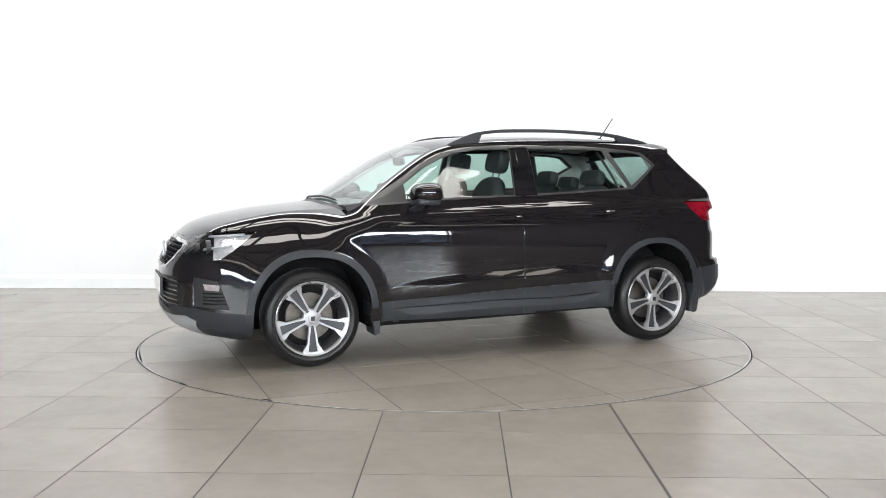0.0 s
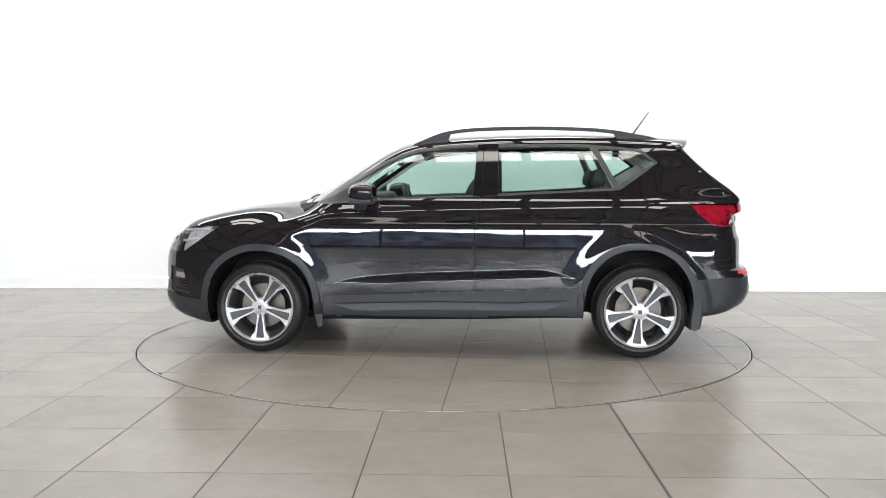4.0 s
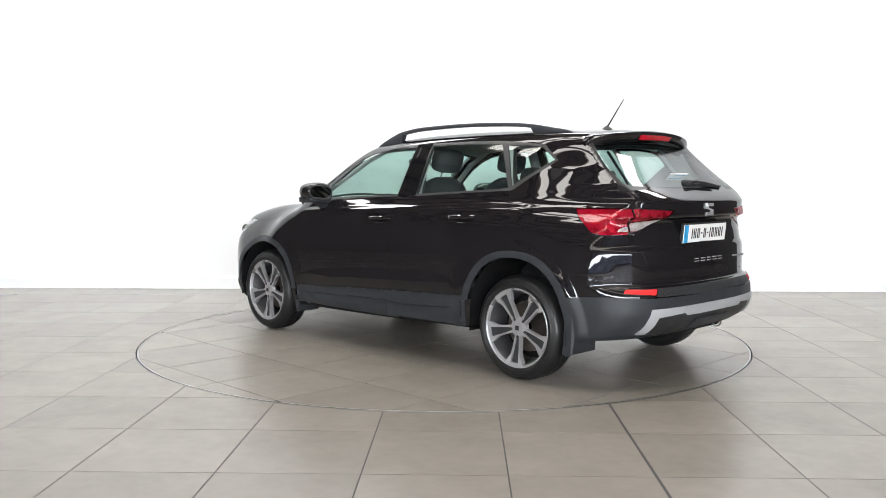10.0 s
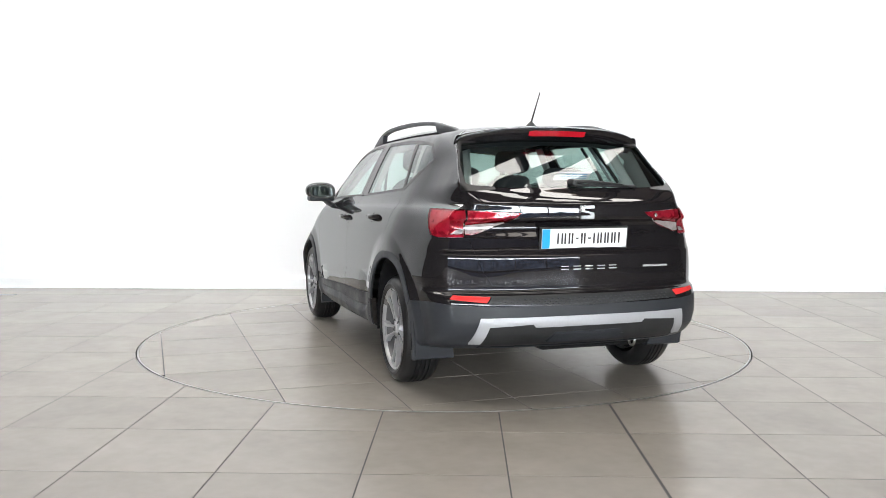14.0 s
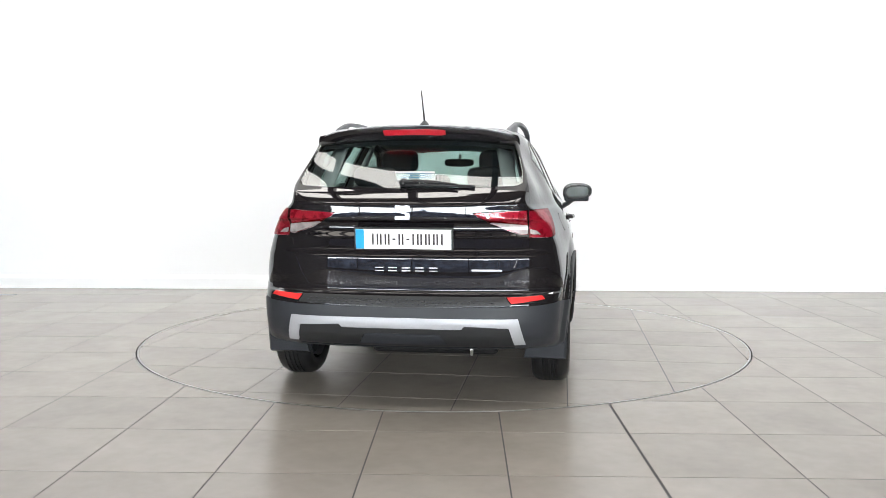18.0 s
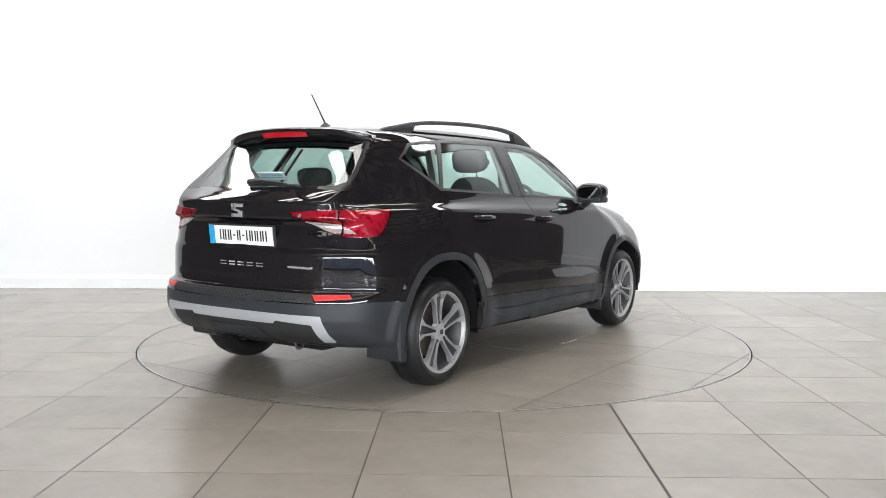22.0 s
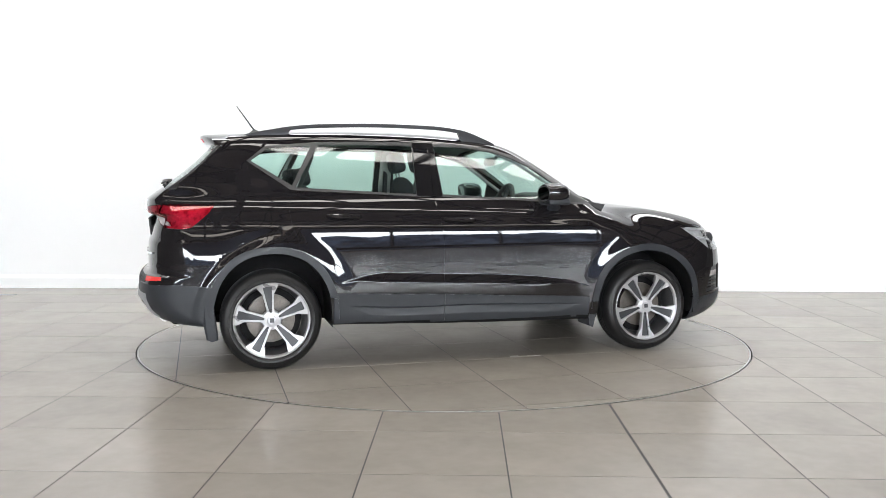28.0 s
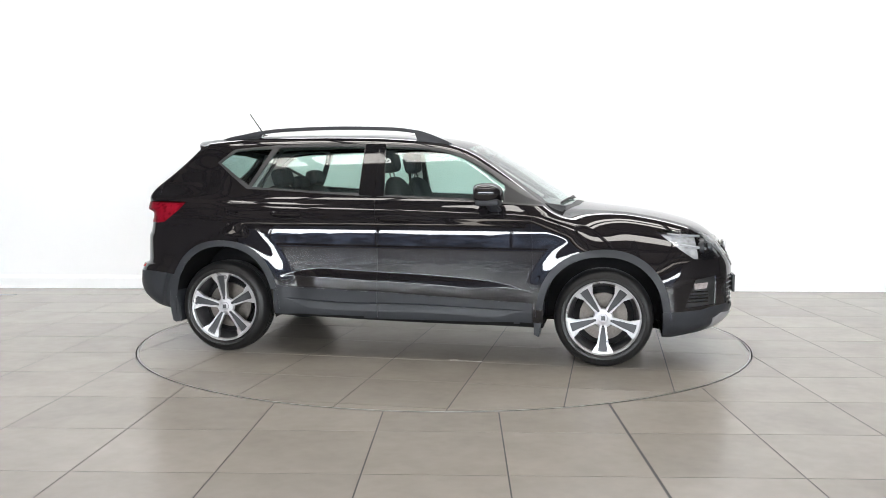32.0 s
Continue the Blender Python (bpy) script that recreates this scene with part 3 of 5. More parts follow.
class Cutter:
    """Cuts outlines, seen along an axis, into the half skin, and names the pieces."""

    def __init__(self, bm):
        self.bm = bm
        self.tag = bm.faces.layers.int.new("piece")
        self.names = ["body"]

    def cut(self, name, view, outline, where, over=None):
        bm = self.bm
        ia, ib, ic = VIEWS[view]
        a0, a1 = min(q[0] for q in outline), max(q[0] for q in outline)
        b0, b1 = min(q[1] for q in outline), max(q[1] for q in outline)
        index = self.names.index(name) if name in self.names else len(self.names)
        if index == len(self.names):
            self.names.append(name)
        allowed = None if over is None else {self.names.index(o) for o in over if o in self.names}
        n = len(outline)

        def ok(f):
            c = f.calc_center_median()
            return where(c, f.normal) and (allowed is None or f[self.tag] in allowed)

        def near(f, lo_a, hi_a, lo_b, hi_b):
            va = [v.co[ia] for v in f.verts]
            vb = [v.co[ib] for v in f.verts]
            return max(va) >= lo_a and min(va) <= hi_a and max(vb) >= lo_b and min(vb) <= hi_b

        pool = {f for f in bm.faces if near(f, a0, a1, b0, b1) and ok(f)}
        for i in range(n):
            p, q = outline[i - 1], outline[i]
            da, db = q[0] - p[0], q[1] - p[1]
            if abs(da) + abs(db) < 1e-6:
                continue
            la, ha, lb, hb = min(p[0], q[0]), max(p[0], q[0]), min(p[1], q[1]), max(p[1], q[1])
            faces = [f for f in pool if near(f, la, ha, lb, hb)]
            if not faces:
                continue
            co, no = [0.0] * 3, [0.0] * 3
            co[ia], co[ib] = p
            no[ia], no[ib] = -db, da
            geom = list({e for f in faces for e in f.edges} | {v for f in faces for v in f.verts}) + faces
            r = bmesh.ops.bisect_plane(bm, geom=geom, dist=1e-5, plane_co=co, plane_no=Vector(no).normalized())
            pool = {f for f in pool if f.is_valid}
            for g in r["geom"]:
                if isinstance(g, bmesh.types.BMFace) and ok(g):
                    pool.add(g)
            for g in r["geom_cut"]:
                for f in g.link_faces:
                    if ok(f):
                        pool.add(f)
        for f in pool:
            if f.is_valid:
                c = f.calc_center_median()
                if inside(outline, c[ia], c[ib]) and ok(f):
                    f[self.tag] = index

    def piece(self, name):
        if name not in self.names:
            return []
        i = self.names.index(name)
        return [f for f in self.bm.faces if f[self.tag] == i]


GAP = 0.0025


def piece_mesh(cutter, names, normals, mirror="both", gap=GAP, thick=0.012, push=0.0):
    """A panel's mesh out of the named pieces: shut-line gap at its rim, a folded edge behind it. mirror: left, right or both halves joined."""
    faces = [f for n in names for f in cutter.piece(n)]
    if not faces:
        return None
    ids = {v.index for f in faces for v in f.verts}
    fset = {f.index for f in faces}
    order = sorted(ids)
    pos = {i: k for k, i in enumerate(order)}
    V = np.array([cutter.bm.verts[i].co for i in order])
    N = normals[order]
    polys = [[pos[v.index] for v in f.verts] for f in faces]
    rim = {}
    for f in faces:
        c = np.array(f.calc_center_median())
        for e in f.edges:
            if sum(1 for g in e.link_faces if g.index in fset) == 1:
                a, b = e.verts
                if abs(a.co.y) < 1e-4 and abs(b.co.y) < 1e-4 and mirror == "both":
                    continue
                for v in (a, b):
                    d = np.array(b.co - a.co)
                    d /= max(np.linalg.norm(d), 1e-9)
                    w = c - np.array(v.co)
                    w = w - d * (w @ d)
                    w /= max(np.linalg.norm(w), 1e-9)
                    rim.setdefault(pos[v.index], []).append(w)
    V2 = V + N * push
    for k, ws in rim.items():
        w = np.mean(ws, axis=0)
        ln = np.linalg.norm(w)
        if ln > 0.2:
            s = w / ln * gap / max(ln, 0.5)
            if abs(V[k, 1]) < 1e-4:
                s[1] = 0
            V2[k] += s
    verts, out, nrm = [tuple(v) for v in V2], [list(q) for q in polys], [tuple(v) for v in N]
    # folded rim
    back = {}
    for k in rim:
        back[k] = len(verts)
        verts.append(tuple(V2[k] - N[k] * thick))
        nrm.append(tuple(N[k]))
    for f in faces:
        vl = [v.index for v in f.verts]
        for a, b in zip(vl, vl[1:] + vl[:1]):
            e = cutter.bm.edges.get((cutter.bm.verts[a], cutter.bm.verts[b]))
            if sum(1 for g in e.link_faces if g.index in fset) == 1 and pos[a] in back and pos[b] in back:
                out.append([pos[b], pos[a], back[pos[a]], back[pos[b]]])
    if mirror == "right":
        verts = [(x, -y, z) for x, y, z in verts]
        nrm = [(x, -y, z) for x, y, z in nrm]
        out = [q[::-1] for q in out]
    elif mirror == "both":
        n = len(verts)
        twin = []
        for i, (x, y, z) in enumerate(verts[:n]):
            if abs(y) < 1e-4:
                twin.append(i)
            else:
                twin.append(len(verts))
                verts.append((x, -y, z))
                nrm.append((nrm[i][0], -nrm[i][1], nrm[i][2]))
        out += [[twin[i] for i in q][::-1] for q in out]
    me = bpy.data.meshes.new(names[0])
    me.from_pydata(verts, [], out)
    me.polygons.foreach_set("use_smooth", [True] * len(me.polygons))
    me.update()
    n_face = len(polys) * (2 if mirror == "both" else 1)
    me.normals_split_custom_set_from_vertices(nrm)
    return me


# outlines, seen from the side (x, z)
FRONT_GLASS = [(0.655, 1.073), (0.405, 1.092), (0.169, 1.102), (-0.170, 1.114), (-0.198, 1.447), (0.015, 1.442), (0.22, 1.412), (0.35, 1.372), (0.48, 1.310), (0.60, 1.230), (0.655, 1.19)]
SAIL = [(0.95, 1.050), (0.660, 1.073), (0.660, 1.19), (0.69, 1.17), (0.80, 1.105)]
REAR_GLASS = [(-0.352, 1.122), (-0.75, 1.142), (-1.150, 1.166), (-1.070, 1.310), (-0.985, 1.447), (-0.70, 1.453), (-0.350, 1.450)]
QUARTER_GLASS = [(-1.172, 1.178), (-1.430, 1.340), (-1.318, 1.420), (-1.20, 1.434), (-1.036, 1.438)]
DLO = [(0.98, 1.042), (0.66, 1.060), (0.405, 1.079), (0.169, 1.090), (-0.135, 1.103), (-0.352, 1.108), (-0.75, 1.130), (-1.185, 1.152),
       (-1.452, 1.338), (-1.335, 1.432), (-1.20, 1.448), (-0.99, 1.466), (-0.70, 1.472), (-0.348, 1.470), (-0.198, 1.466), (0.015, 1.460), (0.22, 1.432), (0.36, 1.392), (0.50, 1.328), (0.66, 1.228), (0.84, 1.115)]


def car_skin():
    bm = half_skin()
    cut = Cutter(bm)
    tail = lambda c, n: c.x < -1.3 and (n.x < -0.25 or c.x < -1.9)
    head = lambda c, n: c.x > 1.55
    # glasshouse
    up = lambda c, n: c.z > 1.0 and c.y > 0.45 and abs(n.y) > 0.35
    cut.cut("dlo_trim", "side", DLO, up)
    cut.cut("b_pillar_front", "side", [(-0.172, 1.105), (-0.237, 1.105), (-0.242, 1.472), (-0.200, 1.468)], up)
    cut.cut("b_pillar_rear", "side", [(-0.237, 1.105), (-0.352, 1.110), (-0.346, 1.472), (-0.242, 1.472)], up)
    cut.cut("front_glass", "side", FRONT_GLASS, up)
    cut.cut("sail_panel", "side", SAIL, up)
    cut.cut("rear_glass", "side", REAR_GLASS, up)
    cut.cut("quarter_glass", "side", QUARTER_GLASS, up)
    # doors
    front_door = [(0.862, 0.20), (0.862, 0.44), (0.856, 0.80), (0.850, 0.98), (0.835, 1.052)] + [(0.66, 1.060), (0.405, 1.079), (0.169, 1.090), (-0.135, 1.103), (-0.233, 1.106)] + [(-0.229, 1.06), (-0.205, 0.93), (-0.192, 0.85), (-0.190, 0.522), (-0.191, 0.20)]
    low = lambda c, n: c.y > 0.5 and c.z < 1.2 and n.y > 0.1
    cut.cut("front_door", "side", front_door, low, over=["body"])
    rear_door = [(-0.191, 0.20), (-0.190, 0.522), (-0.192, 0.85), (-0.205, 0.93), (-0.229, 1.06), (-0.233, 1.106), (-0.352, 1.108), (-0.75, 1.130), (-1.15, 1.150), (-1.190, 1.09), (-1.204, 1.05), (-1.190, 0.94), (-1.150, 0.83), (-1.146, 0.74), (-1.06, 0.71), (-0.93, 0.55), (-0.90, 0.45), (-0.90, 0.20)]
    cut.cut("rear_door", "side", rear_door, low, over=["body"])
    cut.cut("front_cladding", "side", [(0.862, 0.409), (0.632, 0.420), (0.009, 0.453), (-0.191, 0.463), (-0.191, 0.268), (0.0, 0.264), (0.862, 0.245)], low)
    cut.cut("rear_cladding", "side", [(-0.191, 0.463), (-0.766, 0.482), (-0.93, 0.491), (-0.93, 0.292), (-0.5, 0.276), (-0.191, 0.268)], low)
    # bonnet and screens
    cut.cut("windscreen", "top", [(1.115, 0.0), (1.09, 0.40), (1.02, 0.64), (0.985, 0.690), (0.60, 0.600), (0.38, 0.545), (0.40, 0.3), (0.405, 0.0)], lambda c, n: c.x > 0.2 and c.z > 1.02 and n.z > 0.3)
    cut.cut("scuttle", "top", [(1.165, 0.0), (1.14, 0.40), (1.065, 0.665), (0.99, 0.70), (1.02, 0.64), (1.09, 0.40), (1.115, 0.0)], lambda c, n: c.x > 0.8 and c.z > 0.98 and n.z > 0.3, over=["body"])
    bonnet = [(1.165, 0.0), (1.14, 0.40), (1.065, 0.665), (1.02, 0.73), (1.25, 0.775), (1.50, 0.765), (1.70, 0.725), (1.88, 0.665), (1.995, 0.50), (2.055, 0.28), (2.07, 0.0)]
    cut.cut("bonnet", "top", bonnet, lambda c, n: c.x > 0.8 and c.z > 0.80 and n.z > 0.25, over=["body"])
    # nose
    head_lamp = [(2.14, 0.725), (2.065, 0.800), (2.02, 0.850), (1.91, 0.886), (1.78, 0.897), (1.635, 0.894), (1.70, 0.845), (1.80, 0.770), (1.885, 0.712), (1.98, 0.700)]
    cut.cut("headlamp", "side", head_lamp, lambda c, n: c.x > 1.55 and c.y > 0.47, over=["body"])
    cut.cut("headlamp_front", "side", [(2.2, 0.60), (1.955, 0.60), (1.935, 0.76), (1.905, 0.95), (2.2, 0.95)], lambda c, n: c.x > 1.55 and c.y > 0.47, over=["headlamp"])
    cut.cut("grille", "end", [(0.0, 0.815), (0.42, 0.800), (0.465, 0.770), (0.40, 0.70), (0.30, 0.650), (0.0, 0.640)], lambda c, n: c.x > 1.9 and n.x > 0.2)
    cut.cut("grille_rim", "end", [(0.0, 0.832), (0.44, 0.815), (0.49, 0.772), (0.415, 0.69), (0.31, 0.634), (0.0, 0.624)], lambda c, n: c.x > 1.9 and n.x > 0.2, over=["body"])
    cut.cut("lower_grille", "end", [(0.0, 0.575), (0.50, 0.590), (0.60, 0.50), (0.55, 0.40), (0.40, 0.375), (0.0, 0.37)], lambda c, n: c.x > 1.9 and n.x > 0.2)
    fog = [(2.06, 0.60), (1.90, 0.577), (1.865, 0.48), (1.835, 0.395), (2.06, 0.41)]
    cut.cut("fog_pocket", "side", fog, lambda c, n: c.x > 1.7 and c.y > 0.66, over=["body"])
    cut.cut("front_skirt", "side", [(2.3, 0.405), (2.03, 0.400), (1.94, 0.380), (1.69, 0.369), (1.69, 0.10), (2.3, 0.10)], head, over=["body"])
    cut.cut("front_skid", "end", [(0.0, 0.335), (0.45, 0.335), (0.60, 0.345), (0.66, 0.315), (0.58, 0.20), (0.0, 0.19)], lambda c, n: c.x > 1.75 and n.x > 0.15, over=["front_skirt"])
    # tail
    cut.cut("hatch_glass", "end", [(0.0, 1.172), (0.45, 1.176), (0.585, 1.184), (0.625, 1.20), (0.612, 1.30), (0.565, 1.42), (0.3, 1.445), (0.0, 1.450)], lambda c, n: c.x < -1.4 and n.x < -0.42, over=["body"])
    lamp_in = [(0.655, 1.056), (0.372, 1.040), (0.40, 1.015), (0.50, 0.965), (0.615, 0.925), (0.660, 0.922)]
    lamp_out = [(-1.655, 1.057), (-1.70, 1.00), (-1.80, 0.915), (-1.86, 0.905), (-2.4, 0.918), (-2.4, 1.060)]
    cut.cut("lamp_outer", "side", lamp_out, lambda c, n: c.x < -1.55, over=["body"])
    cut.cut("body", "end", [(-0.1, 0.80), (0.662, 0.80), (0.662, 1.12), (-0.1, 1.12)], lambda c, n: c.x < -1.70, over=["lamp_outer"])
    cut.cut("lamp_inner", "end", lamp_in, lambda c, n: c.x < -1.75)
    cut.cut("lamp_inner_clear", "end", [(0.655, 0.972), (0.655, 0.927), (0.61, 0.930), (0.455, 0.986), (0.47, 0.992)], lambda c, n: c.x < -1.75, over=["lamp_inner"])
    cut.cut("lamp_outer_clear", "end", [(0.668, 0.952), (0.668, 0.927), (0.725, 0.924), (0.70, 0.945)], lambda c, n: c.x < -1.70, over=["lamp_outer"])
    gate = [(0.0, 0.648), (0.53, 0.652), (0.575, 0.72), (0.610, 0.806), (0.645, 0.91), (0.660, 0.92), (0.660, 1.06), (0.660, 1.10), (0.655, 1.19), (0.64, 1.33), (0.60, 1.455), (0.0, 1.475)]
    cut.cut("hatch", "end", gate, tail, over=["body"])
    cut.cut("hatch_surround", "end", [(0.48, 1.165), (0.75, 1.150), (0.72, 1.47), (0.48, 1.455)], tail, over=["hatch"])
    cut.cut("rear_skirt", "side", [(-2.4, 0.548), (-2.1, 0.548), (-1.90, 0.560), (-1.69, 0.545), (-1.60, 0.45), (-1.66, 0.10), (-2.4, 0.10)], lambda c, n: c.x < -1.55, over=["body"])
    cut.cut("sensor_strip", "end", [(0.0, 0.602), (0.545, 0.602), (0.575, 0.556), (0.0, 0.545)], lambda c, n: c.x < -1.7, over=["body", "rear_skirt"])
    cut.cut("reflector", "end", [(0.553, 0.598), (0.735, 0.602), (0.752, 0.582), (0.578, 0.566)], lambda c, n: c.x < -1.7)
    cut.cut("rear_skid", "end", [(0.0, 0.490), (0.61, 0.487), (0.65, 0.345), (0.59, 0.345), (0.562, 0.440), (0.335, 0.452), (0.32, 0.436), (0.0, 0.436)], lambda c, n: c.x < -1.6, over=["rear_skirt"])
    cut.cut("diffuser", "end", [(0.0, 0.436), (0.32, 0.436), (0.335, 0.452), (0.562, 0.440), (0.59, 0.345), (0.60, 0.20), (0.0, 0.20)], lambda c, n: c.x < -1.5 and n.z > -0.9, over=["rear_skirt"])
    cut.cut("diffuser_insert", "end", [(0.0, 0.402), (0.20, 0.402), (0.235, 0.345), (0.0, 0.345)], lambda c, n: c.x < -1.5 and n.z > -0.9, over=["diffuser"])
    # wheel openings last
    for a, nm in ((ARCH_F, "front_arch"), (ARCH_R, "rear_arch")):
        cut.cut(nm, "side", arch_outline(a, a["lip"], 0.372 if nm == "front_arch" else 0.46), lambda c, n: c.y > 0.5 and n.y > 0.1, over=["body", "front_door", "rear_door", "front_skirt", "rear_cladding", "front_cladding"])
        cut.cut("hole", "side", arch_outline(a, 0.0, 0.05), lambda c, n: c.y > 0.45)
    cut.cut("underbody", "top", [(-2.3, -0.1), (2.3, -0.1), (2.3, 1.0), (-2.3, 1.0)], lambda c, n: c.z < 0.30 and n.z < -0.5, over=["body", "front_door", "rear_door", "front_cladding", "rear_cladding"])
    bm.normal_update()
    bm.verts.index_update()
    bm.faces.index_update()
    bm.verts.ensure_lookup_table()
    bm.edges.ensure_lookup_table()
    P = np.array([v.co for v in bm.verts])
    e = 0.0012
    g = [skin(*(P + d).T) - skin(*(P - d).T) for d in np.eye(3) * e]
    normals = np.stack(g, 1)
    normals[P[:, 1] < 1e-4, 1] = 0.0
    normals /= np.maximum(np.linalg.norm(normals, axis=1), 1e-9)[:, None]
    return cut, normals


SKIN, SKIN_N = car_skin()


def panel(name, pieces, mat, parent, mirror="both", label="", **kw):
    me = piece_mesh(SKIN, pieces, SKIN_N, mirror, **kw)
    if me is None:
        return None
    me.materials.append(mat)
    return link(name, me, parent, label)


car = new("car")
tagged(car, "glossy black five-door compact sport utility car on the turntable", "car")


def body_panels():
    body = panel("body_shell", ["body"], M_PAINT, car, gap=0.0, thick=0.03)
    panel("bonnet", ["bonnet"], M_PAINT, car)
    panel("windscreen", ["windscreen"], M_GLASS, car, gap=0.0, thick=0.004).visible_shadow = False
    panel("scuttle_panel", ["scuttle"], M_BLACKPLASTIC, car, gap=0.001)
    panel("underbody", ["underbody"], M_UNDER, car, gap=0.0)
    panel("front_skirt", ["front_skirt"], M_PLASTIC, car, gap=0.001, push=0.003, label="grey-black textured plastic lower bumper")
    panel("front_skid_plate", ["front_skid"], M_SATIN, car, gap=0.001, push=0.008, label="satin silver skid plate")
    panel("grille", ["grille"], M_BLACKPLASTIC, car, gap=0.0, push=-0.02)
    panel("grille_surround", ["grille_rim"], M_CHROME, car, gap=0.0, push=0.004, label="chrome grille surround")
    panel("lower_grille", ["lower_grille"], M_BLACKPLASTIC, car, gap=0.0, push=-0.02)
    hatch = panel("tailgate", ["hatch"], M_PAINT, car)
    for sd in ("left", "right"):
        panel("window_surround", ["hatch_surround"], M_SATINBLACK, hatch, sd, gap=0.0005, label="black trim beside the rear window")
    panel("hatch_frame", ["hatch", "hatch_surround"], M_BLACKPLASTIC, hatch, gap=-0.010, push=-0.034, thick=0.002)
    g = panel("rear_window", ["hatch_glass"], M_REARGLASS, hatch, gap=0.0, thick=0.004)
    g.visible_shadow = False
    panel("rear_skirt", ["rear_skirt"], M_PLASTIC, car, gap=0.001, push=0.004, label="grey-black textured plastic lower bumper")
    panel("sensor_strip", ["sensor_strip"], M_BLACKPLASTIC, car, gap=0.001, push=0.002)
    panel("rear_skid_plate", ["rear_skid"], M_SATIN, car, gap=0.001, push=0.012, label="satin silver skid plate")
    panel("diffuser", ["diffuser"], M_BLACKPLASTIC, car, gap=0.001)
    panel("diffuser_insert", ["diffuser_insert"], M_PLASTIC, car, gap=0.002, push=0.010)
    for sd in ("left", "right"):
        fd = panel("front_door", ["front_door"], M_PAINT, car, sd)
        rd = panel("rear_door", ["rear_door"], M_PAINT, car, sd)
        panel("door_cladding", ["front_cladding"], M_PLASTIC, fd, sd, push=0.007, label="grey-black plastic door cladding")
        panel("door_cladding", ["rear_cladding"], M_PLASTIC, rd, sd, push=0.007, label="grey-black plastic door cladding")
        panel("pillar_trim", ["b_pillar_front"], M_GLOSSBLACK, fd, sd, gap=0.002, push=0.001)
        panel("pillar_trim", ["b_pillar_rear"], M_GLOSSBLACK, rd, sd, gap=0.002, push=0.001)
        panel("sail_panel", ["sail_panel"], M_BLACKPLASTIC, fd, sd, gap=0.001)
        panel("door_frame", ["front_door", "rear_door", "front_cladding", "rear_cladding", "b_pillar_front", "b_pillar_rear"], M_BLACKPLASTIC, car, sd, gap=0.0, push=-0.022, thick=0.002)
        panel("window_seal", ["dlo_trim"], M_SEAL, car, sd, gap=0.0, push=0.001)
        for nm, piece, par in (("window_glass", "front_glass", fd), ("window_glass", "rear_glass", rd), ("quarter_window", "quarter_glass", car)):
            g = panel(nm, [piece], M_GLASS, par, sd, gap=0.0, thick=0.004, push=-0.003)
            g.visible_shadow = False
        panel("wheel_arch_trim", ["front_arch"], M_PLASTIC, car, sd, gap=0.001, push=0.007, label="grey-black plastic wheel arch trim")
        panel("wheel_arch_trim", ["rear_arch"], M_PLASTIC, car, sd, gap=0.001, push=0.007, label="grey-black plastic wheel arch trim")
        hl = panel("headlamp", ["headlamp", "headlamp_front"], M_LENS, car, sd, gap=0.001, label="clear headlamp with chrome reflectors")
        hl.visible_shadow = False
        panel("headlamp_bowl", ["headlamp"], M_LAMPBOWL, hl, sd, gap=0.003, push=-0.03)
        panel("headlamp_bezel", ["headlamp_front"], M_GLOSSBLACK, hl, sd, gap=0.003, push=-0.022)
        panel("fog_lamp_pocket", ["fog_pocket"], M_BLACKPLASTIC, car, sd, gap=0.0, push=-0.012)
        tl = panel("tail_lamp", ["lamp_outer"], M_REDCLEAR, car, sd, gap=0.002, push=0.003, label="red tail lamp lens")
        tl.visible_shadow = False
        panel("lamp_bowl", ["lamp_outer", "lamp_outer_clear"], M_TAILBOWL, tl, sd, gap=0.002, push=-0.009)
        panel("clear_lens", ["lamp_outer_clear"], M_WHITELENS, tl, sd, gap=0.001, push=0.003)
        ti = panel("hatch_lamp", ["lamp_inner"], M_REDCLEAR, hatch, sd, gap=0.002, push=0.003, label="red inner tail lamp lens")
        ti.visible_shadow = False
        panel("lamp_bowl", ["lamp_inner", "lamp_inner_clear"], M_TAILBOWL, hatch, sd, gap=0.002, push=-0.009)
        panel("clear_lens", ["lamp_inner_clear"], M_WHITELENS, hatch, sd, gap=0.001, push=0.003)
        panel("rear_reflector", ["reflector"], M_REFLECTOR, car, sd, gap=0.001, push=0.003, label="red bumper reflector")


body_panels()
SKIN.bm.free()

